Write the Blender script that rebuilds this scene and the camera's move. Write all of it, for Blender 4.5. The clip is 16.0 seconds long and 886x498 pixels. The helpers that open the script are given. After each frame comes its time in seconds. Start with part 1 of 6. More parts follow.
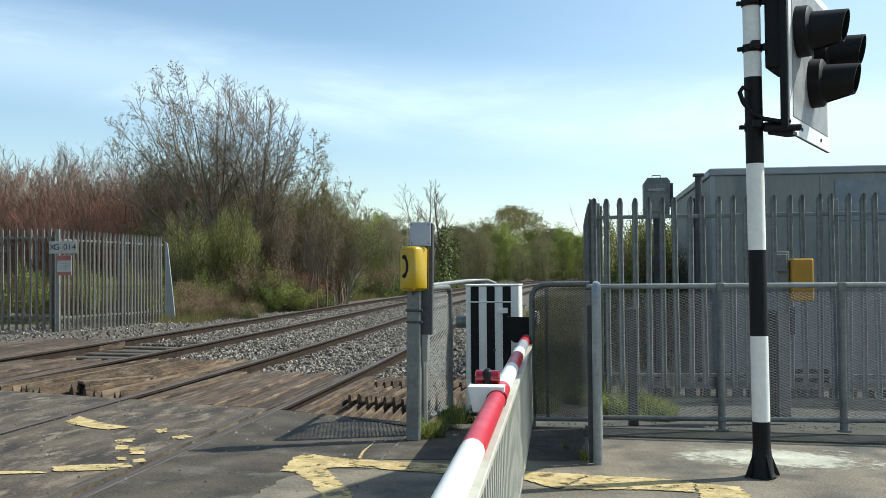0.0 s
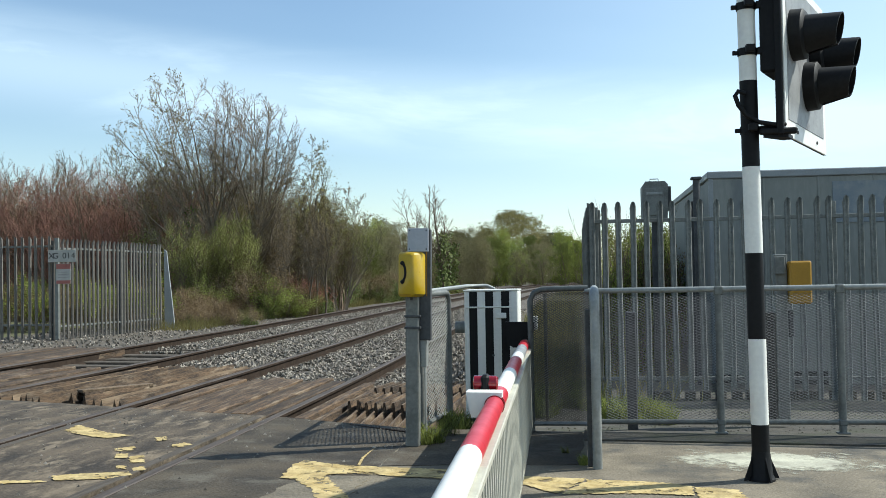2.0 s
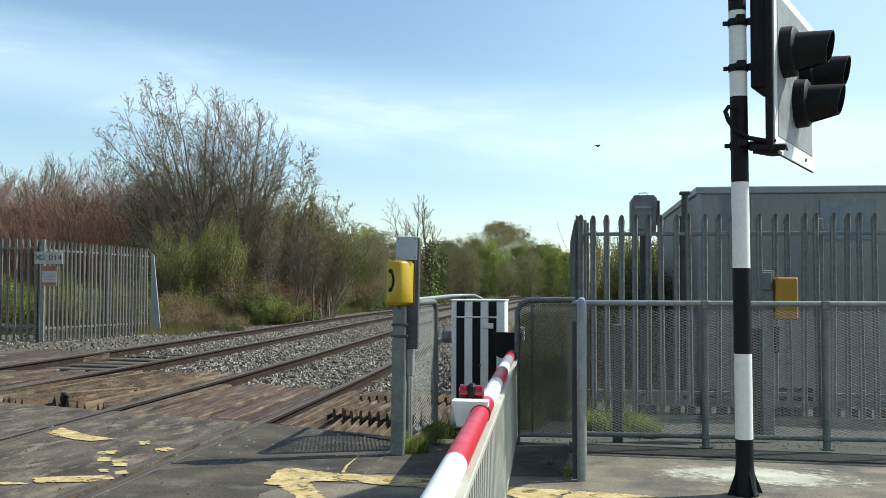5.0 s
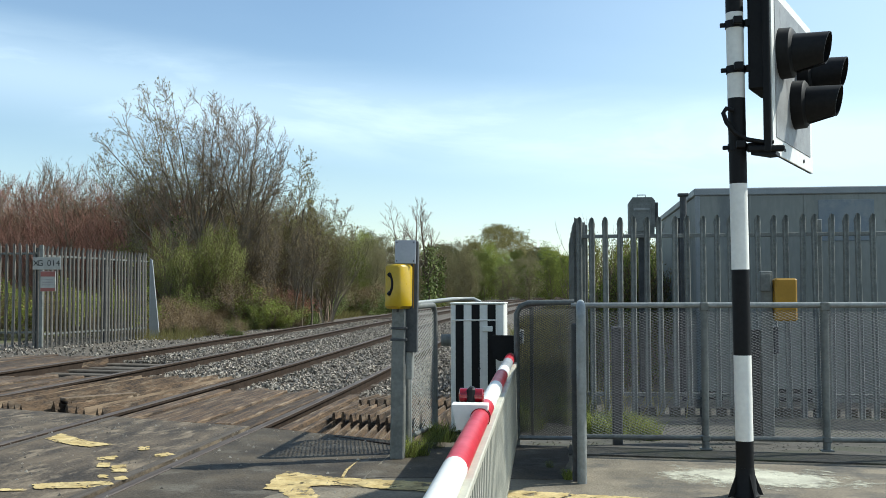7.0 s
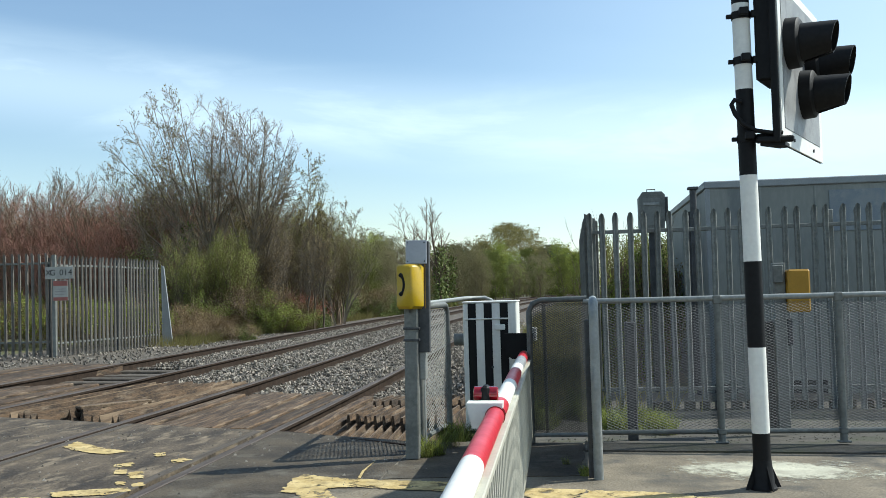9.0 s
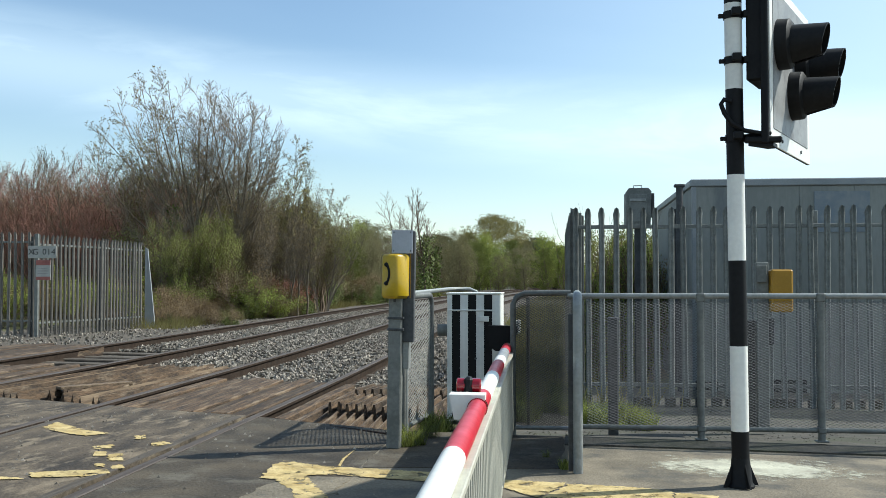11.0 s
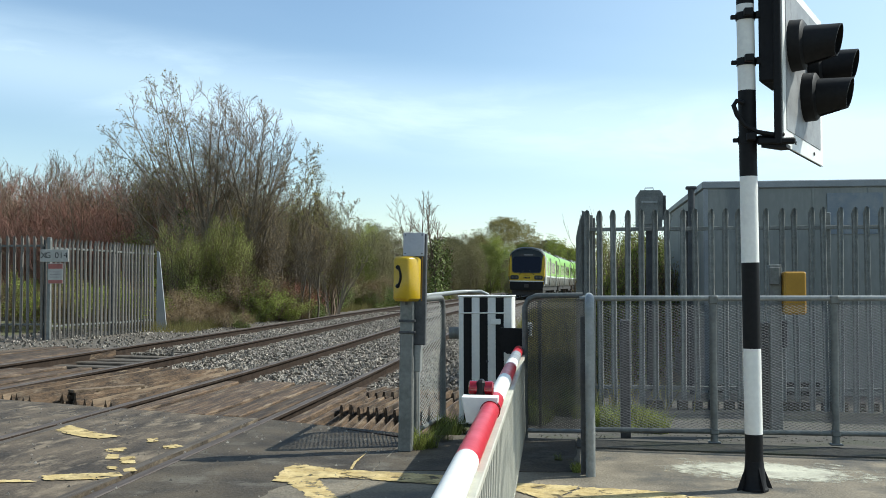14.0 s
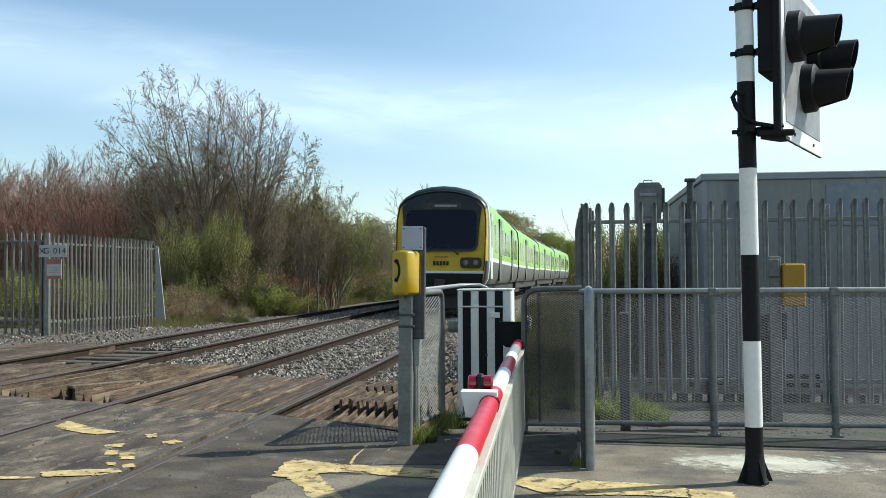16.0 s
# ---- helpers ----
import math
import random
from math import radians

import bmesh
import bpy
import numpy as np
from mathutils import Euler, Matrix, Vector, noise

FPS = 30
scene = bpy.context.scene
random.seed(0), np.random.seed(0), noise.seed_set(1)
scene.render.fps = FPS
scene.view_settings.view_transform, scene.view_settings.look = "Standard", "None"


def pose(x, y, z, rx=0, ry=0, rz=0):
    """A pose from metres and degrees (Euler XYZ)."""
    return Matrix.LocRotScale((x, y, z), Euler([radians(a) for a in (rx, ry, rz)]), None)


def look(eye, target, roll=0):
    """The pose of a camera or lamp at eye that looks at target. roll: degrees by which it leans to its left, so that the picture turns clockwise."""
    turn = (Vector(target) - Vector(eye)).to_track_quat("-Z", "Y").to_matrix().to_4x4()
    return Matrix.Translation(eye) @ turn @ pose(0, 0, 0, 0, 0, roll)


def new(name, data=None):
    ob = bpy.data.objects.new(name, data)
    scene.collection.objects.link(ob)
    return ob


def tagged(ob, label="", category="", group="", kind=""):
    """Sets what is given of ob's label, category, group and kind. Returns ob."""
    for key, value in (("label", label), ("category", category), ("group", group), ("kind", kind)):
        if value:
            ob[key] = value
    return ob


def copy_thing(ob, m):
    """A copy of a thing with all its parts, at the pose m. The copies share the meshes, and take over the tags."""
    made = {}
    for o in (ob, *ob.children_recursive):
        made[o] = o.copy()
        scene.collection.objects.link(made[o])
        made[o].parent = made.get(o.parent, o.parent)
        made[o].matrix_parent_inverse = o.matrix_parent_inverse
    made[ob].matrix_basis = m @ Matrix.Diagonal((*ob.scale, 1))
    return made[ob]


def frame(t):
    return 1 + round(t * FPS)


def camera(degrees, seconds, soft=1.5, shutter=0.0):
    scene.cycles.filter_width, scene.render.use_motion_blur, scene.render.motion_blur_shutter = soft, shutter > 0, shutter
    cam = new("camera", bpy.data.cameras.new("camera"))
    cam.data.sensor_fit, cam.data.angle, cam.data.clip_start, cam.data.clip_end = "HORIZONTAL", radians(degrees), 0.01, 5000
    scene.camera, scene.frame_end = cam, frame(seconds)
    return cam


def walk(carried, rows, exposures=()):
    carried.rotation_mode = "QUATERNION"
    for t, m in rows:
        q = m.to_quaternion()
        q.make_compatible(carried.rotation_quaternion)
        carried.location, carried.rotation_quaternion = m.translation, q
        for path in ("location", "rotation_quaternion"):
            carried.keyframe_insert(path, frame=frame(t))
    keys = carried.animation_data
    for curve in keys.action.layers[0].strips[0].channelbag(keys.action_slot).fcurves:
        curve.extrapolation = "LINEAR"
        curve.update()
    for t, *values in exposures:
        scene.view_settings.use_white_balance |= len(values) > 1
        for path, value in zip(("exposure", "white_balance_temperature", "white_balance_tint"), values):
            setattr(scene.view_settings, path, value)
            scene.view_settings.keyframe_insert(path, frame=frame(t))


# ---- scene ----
cam = camera(47.0, 16.0, soft=0.65)
EXPOSURES = [(0, 0.30, 6100, 4), (16, 0.30, 6100, 4)]
PATH = [
    (0, (-0.001, 0.004, 1.182), (-0.271, 1.985, 1.226), 0.4),
    (0.5, (0.002, 0.003, 1.185), (-0.275, 1.984, 1.228), -0.2),
    (1, (0.002, -0.006, 1.185), (-0.273, 1.975, 1.228), 0.1),
    (1.5, (0.007, 0.001, 1.187), (-0.269, 1.981, 1.235), -0.1),
    (2, (0.011, -0.005, 1.186), (-0.258, 1.977, 1.24), -0.1),
    (2.5, (0.014, -0.005, 1.184), (-0.249, 1.977, 1.24), 0.6),
    (3, (0.01, -0.004, 1.186), (-0.244, 1.979, 1.247), 0.9),
    (3.5, (0.01, -0.002, 1.185), (-0.238, 1.981, 1.254), 1.0),
    (4, (0.008, -0.007, 1.178), (-0.237, 1.976, 1.25), 1.2),
    (6.5, (0.008, -0.004, 1.181), (-0.237, 1.979, 1.258), 0.7),
    (7, (0.006, -0.003, 1.18), (-0.237, 1.98, 1.26), 0.7),
    (7.5, (0.006, -0.006, 1.179), (-0.237, 1.977, 1.259), 0.9),
    (8, (0.005, -0.009, 1.182), (-0.239, 1.974, 1.262), 0.6),
    (8.5, (0.003, -0.004, 1.182), (-0.247, 1.978, 1.261), -0.0),
    (9, (0.003, 0.001, 1.176), (-0.26, 1.982, 1.256), -0.7),
    (9.2, (0.006, -0.027, 1.172), (-0.263, 1.953, 1.253), -0.1),
    (11.5, (-0.005, 0.001, 1.181), (-0.239, 1.986, 1.239), 0.9),
    (12, (-0.001, 0.002, 1.181), (-0.239, 1.987, 1.247), 1.0),
    (12.5, (-0.003, 0.002, 1.181), (-0.248, 1.985, 1.255), 0.9),
    (13, (-0.008, -0.003, 1.18), (-0.26, 1.98, 1.26), 0.8),
    (13.5, (-0.011, 0.002, 1.182), (-0.264, 1.984, 1.257), 0.8),
    (14, (-0.011, 0.005, 1.178), (-0.266, 1.988, 1.244), 0.8),
    (14.5, (-0.011, -0.002, 1.179), (-0.261, 1.982, 1.242), 0.8),
    (15, (-0.009, 0.001, 1.181), (-0.253, 1.985, 1.236), 0.4),
    (15.5, (-0.012, 0.017, 1.179), (-0.253, 2.002, 1.234), 0.3),
    (16, (-0.011, 0.026, 1.181), (-0.264, 2.01, 1.234), 0.5),
]
walk(cam, [(t, look(eye, target, roll)) for t, eye, target, roll in PATH], exposures=EXPOSURES)

# ---- world, sun, exposure ----
SUN_AZ, SUN_EL = 25.0, 45.0            # degrees from +X towards +Y, and above the ground
world = bpy.data.worlds.new("sky")
scene.world = world
world.use_nodes = True
wt = world.node_tree
wt.nodes.clear()


def wnode(kind, **sets):
    n = wt.nodes.new(kind)
    for k, v in sets.items():
        n.inputs[k.replace("_", " ")].default_value = v
    return n


w_out = wnode("ShaderNodeOutputWorld")
w_bg = wnode("ShaderNodeBackground", Strength=0.117)
w_sky = wnode("ShaderNodeTexSky")
w_sky.sky_type, w_sky.sun_disc = "NISHITA", False
w_sky.sun_elevation, w_sky.sun_rotation = radians(SUN_EL), radians(90 - SUN_AZ)
w_sky.air_density, w_sky.dust_density, w_sky.ozone_density = 1.05, 0.1, 1.15
w_co = wnode("ShaderNodeTexCoord")
# cirrus: long wisps that sink to the right, thicker along one band
w_map = wnode("ShaderNodeMapping")
w_map.inputs["Rotation"].default_value = (0, radians(10), radians(6))
w_map.inputs["Scale"].default_value = (2.2, 1.6, 11.0)
w_n1 = wnode("ShaderNodeTexNoise", Scale=1.6, Detail=9.0, Roughness=0.58, Distortion=0.35)
w_n2 = wnode("ShaderNodeTexNoise", Scale=2.3, Detail=3.0)
w_sep = wnode("ShaderNodeSeparateXYZ")
w_band = wnode("ShaderNodeMath")
w_band.operation = "MULTIPLY_ADD"
w_band.inputs[1].default_value = 0.085
w_sum = wnode("ShaderNodeMath")
w_sum.operation = "ADD"
w_ramp = wnode("ShaderNodeMapRange")
w_ramp.interpolation_type = "SMOOTHSTEP"
w_ramp.inputs["From Min"].default_value = 0.06
w_ramp.inputs["From Max"].default_value = 0.0
w_ramp.inputs["To Min"].default_value = 0.0
w_ramp.inputs["To Max"].default_value = 1.0
w_abs = wnode("ShaderNodeMath")
w_abs.operation = "ABSOLUTE"
w_amt = wnode("ShaderNodeMapRange")
w_amt.inputs["From Min"].default_value = 0.40
w_amt.inputs["From Max"].default_value = 0.62
w_amt.inputs["To Min"].default_value = 0.45
w_amt.inputs["To Max"].default_value = 1.0
w_mul = wnode("ShaderNodeMath")
w_mul.operation = "MULTIPLY_ADD"
w_mul.use_clamp = True
w_mul.inputs[1].default_value = 0.04
w_mix = wnode("ShaderNodeMixRGB")
w_mix.inputs["Color2"].default_value = (6.5, 7.75, 8.7, 1)
L = wt.links.new
L(w_co.outputs["Generated"], w_map.inputs["Vector"])
L(w_map.outputs["Vector"], w_n1.inputs["Vector"])
L(w_co.outputs["Generated"], w_n2.inputs["Vector"])
L(w_co.outputs["Generated"], w_sep.inputs["Vector"])
# height over a line that sinks from the west to the east
L(w_sep.outputs["X"], w_band.inputs[0])
w_band.inputs[2].default_value = -0.150
L(w_band.outputs[0], w_sum.inputs[0])
L(w_sep.outputs["Z"], w_sum.inputs[1])
L(w_sum.outputs[0], w_abs.inputs[0])
L(w_abs.outputs[0], w_ramp.inputs["Value"])
L(w_n1.outputs["Fac"], w_amt.inputs["Value"])
w_wisp = wnode("ShaderNodeMath")
w_wisp.operation = "MULTIPLY"
L(w_ramp.outputs["Result"], w_wisp.inputs[0])
L(w_amt.outputs["Result"], w_wisp.inputs[1])
L(w_amt.outputs["Result"], w_mul.inputs[0])
L(w_wisp.outputs[0], w_mul.inputs[2])
w_veil = wnode("ShaderNodeMapRange")          # thin high haze on the sun's side
w_veil.interpolation_type = "SMOOTHSTEP"
w_veil.inputs["From Min"].default_value = -0.25
w_veil.inputs["From Max"].default_value = 0.45
w_veil.inputs["To Max"].default_value = 0.5
w_add = wnode("ShaderNodeMath")
w_add.operation = "ADD"
w_add.use_clamp = True
L(w_sep.outputs["X"], w_veil.inputs["Value"])
L(w_mul.outputs[0], w_add.inputs[0])
L(w_veil.outputs["Result"], w_add.inputs[1])
L(w_add.outputs[0], w_mix.inputs["Fac"])
L(w_sky.outputs["Color"], w_mix.inputs["Color1"])
L(w_mix.outputs["Color"], w_bg.inputs["Color"])
L(w_bg.outputs["Background"], w_out.inputs["Surface"])

sun = new("sun", bpy.data.lights.new("sun", "SUN"))
sun.data.energy, sun.data.angle, sun.data.color = 5.0, radians(0.55), (1.0, 0.95, 0.86)
sun.matrix_world = look((math.cos(radians(SUN_AZ)) * 60, math.sin(radians(SUN_AZ)) * 60, math.tan(radians(SUN_EL)) * 60), (0, 0, 0))


# ---- materials ----
def mat(name, a, b=None, rough=0.7, metal=0.0, scale=8.0, bump=0.0, fine=60.0, spec=0.4, rnd=0.0, island=0.0, stain=None, stain_at=0.6,
        stain_scale=1.5, stretch=(1, 1, 1), glass=0.0, translucent=0.0, coat=0.0):
    """A surface of two colours mixed by noise at two scales, with stains and fine relief."""
    m = bpy.data.materials.new(name)
    m.use_nodes = True
    nt = m.node_tree
    bs = nt.nodes["Principled BSDF"]
    lk = nt.links.new
    co = nt.nodes.new("ShaderNodeTexCoord")
    mp = nt.nodes.new("ShaderNodeMapping")
    mp.inputs["Scale"].default_value = stretch
    lk(co.outputs["Object"], mp.inputs["Vector"])
    n1 = nt.nodes.new("ShaderNodeTexNoise")
    n1.inputs["Scale"].default_value, n1.inputs["Detail"].default_value = scale, 6
    n2 = nt.nodes.new("ShaderNodeTexNoise")
    n2.inputs["Scale"].default_value, n2.inputs["Detail"].default_value = fine, 3
    lk(mp.outputs["Vector"], n1.inputs["Vector"])
    lk(mp.outputs["Vector"], n2.inputs["Vector"])
    add = nt.nodes.new("ShaderNodeMath")
    add.operation = "MULTIPLY_ADD"
    lk(n2.outputs["Fac"], add.inputs[0])
    add.inputs[1].default_value = 0.6
    lk(n1.outputs["Fac"], add.inputs[2])
    rg = nt.nodes.new("ShaderNodeMapRange")
    rg.inputs["From Min"].default_value, rg.inputs["From Max"].default_value = 0.64, 0.96
    lk(add.outputs[0], rg.inputs["Value"])
    mx = nt.nodes.new("ShaderNodeMixRGB")
    lk(rg.outputs["Result"], mx.inputs["Fac"])
    b = b or tuple(c * 0.75 for c in a)
    mx.inputs["Color1"].default_value, mx.inputs["Color2"].default_value = (*a, 1), (*b, 1)
    col = mx.outputs["Color"]
    if stain:
        n3 = nt.nodes.new("ShaderNodeTexNoise")
        n3.inputs["Scale"].default_value, n3.inputs["Detail"].default_value, n3.inputs["Roughness"].default_value = stain_scale, 7, 0.65
        lk(mp.outputs["Vector"], n3.inputs["Vector"])
        sr = nt.nodes.new("ShaderNodeMapRange")
        sr.inputs["From Min"].default_value, sr.inputs["From Max"].default_value = stain_at - 0.08, stain_at + 0.08
        lk(n3.outputs["Fac"], sr.inputs["Value"])
        m3 = nt.nodes.new("ShaderNodeMixRGB")
        lk(sr.outputs["Result"], m3.inputs["Fac"])
        lk(col, m3.inputs["Color1"])
        m3.inputs["Color2"].default_value = (*stain, 1)
        col = m3.outputs["Color"]
    if rnd or island:
        if island:
            src = nt.nodes.new("ShaderNodeNewGeometry").outputs["Random Per Island"]
        else:
            src = nt.nodes.new("ShaderNodeObjectInfo").outputs["Random"]
        vr = nt.nodes.new("ShaderNodeMapRange")
        k = rnd or island
        vr.inputs["To Min"].default_value, vr.inputs["To Max"].default_value = 1 - k, 1 + k
        lk(src, vr.inputs["Value"])
        hv = nt.nodes.new("ShaderNodeHueSaturation")
        lk(vr.outputs["Result"], hv.inputs["Value"])
        lk(col, hv.inputs["Color"])
        col = hv.outputs["Color"]
    lk(col, bs.inputs["Base Color"])
    bs.inputs["Roughness"].default_value, bs.inputs["Metallic"].default_value = rough, metal
    bs.inputs["Specular IOR Level"].default_value = spec
    bs.inputs["Coat Weight"].default_value = coat
    if rough > 0.2:
        rr = nt.nodes.new("ShaderNodeMapRange")
        rr.inputs["To Min"].default_value, rr.inputs["To Max"].default_value = max(0.05, rough - 0.15), min(1.0, rough + 0.12)
        lk(n1.outputs["Fac"], rr.inputs["Value"])
        lk(rr.outputs["Result"], bs.inputs["Roughness"])
    if bump:
        bp = nt.nodes.new("ShaderNodeBump")
        bp.inputs["Strength"].default_value, bp.inputs["Distance"].default_value = min(1.0, bump), 0.01
        lk(add.outputs[0], bp.inputs["Height"])
        lk(bp.outputs["Normal"], bs.inputs["Normal"])
    if translucent:
        tr = nt.nodes.new("ShaderNodeBsdfTranslucent")
        lk(col, tr.inputs["Color"])
        ms = nt.nodes.new("ShaderNodeMixShader")
        ms.inputs["Fac"].default_value = translucent
        lk(bs.outputs["BSDF"], ms.inputs[1])
        lk(tr.outputs["BSDF"], ms.inputs[2])
        lk(ms.outputs["Shader"], nt.nodes["Material Output"].inputs["Surface"])
    return m


def wear_away(m, at, scale, soft=0.05, reach=None):
    """Lets the surface below show through where a film has worn off; reach is the half size of a blot that thins out."""
    nt = m.node_tree
    lk = nt.links.new
    co = nt.nodes.new("ShaderNodeTexCoord")
    n = nt.nodes.new("ShaderNodeTexNoise")
    n.inputs["Scale"].default_value, n.inputs["Detail"].default_value, n.inputs["Roughness"].default_value = scale, 8, 0.68
    lk(co.outputs["Object"], n.inputs["Vector"])
    val = n.outputs["Fac"]
    if reach:
        mp = nt.nodes.new("ShaderNodeMapping")
        mp.inputs["Scale"].default_value = (1 / reach[0], 1 / reach[1], 0)
        lk(co.outputs["Object"], mp.inputs["Vector"])
        ln = nt.nodes.new("ShaderNodeVectorMath")
        ln.operation = "LENGTH"
        lk(mp.outputs["Vector"], ln.inputs[0])
        ad = nt.nodes.new("ShaderNodeMath")
        ad.operation = "MULTIPLY_ADD"
        lk(ln.outputs["Value"], ad.inputs[0])
        ad.inputs[1].default_value = -0.33
        lk(val, ad.inputs[2])
        val = ad.outputs[0]
    rg = nt.nodes.new("ShaderNodeMapRange")
    rg.inputs["From Min"].default_value, rg.inputs["From Max"].default_value = at - soft, at + soft
    lk(val, rg.inputs["Value"])
    tr = nt.nodes.new("ShaderNodeBsdfTransparent")
    ms = nt.nodes.new("ShaderNodeMixShader")
    lk(rg.outputs["Result"], ms.inputs["Fac"])
    lk(tr.outputs["BSDF"], ms.inputs[1])
    lk(nt.nodes["Principled BSDF"].outputs["BSDF"], ms.inputs[2])
    lk(ms.outputs["Shader"], nt.nodes["Material Output"].inputs["Surface"])
    return m


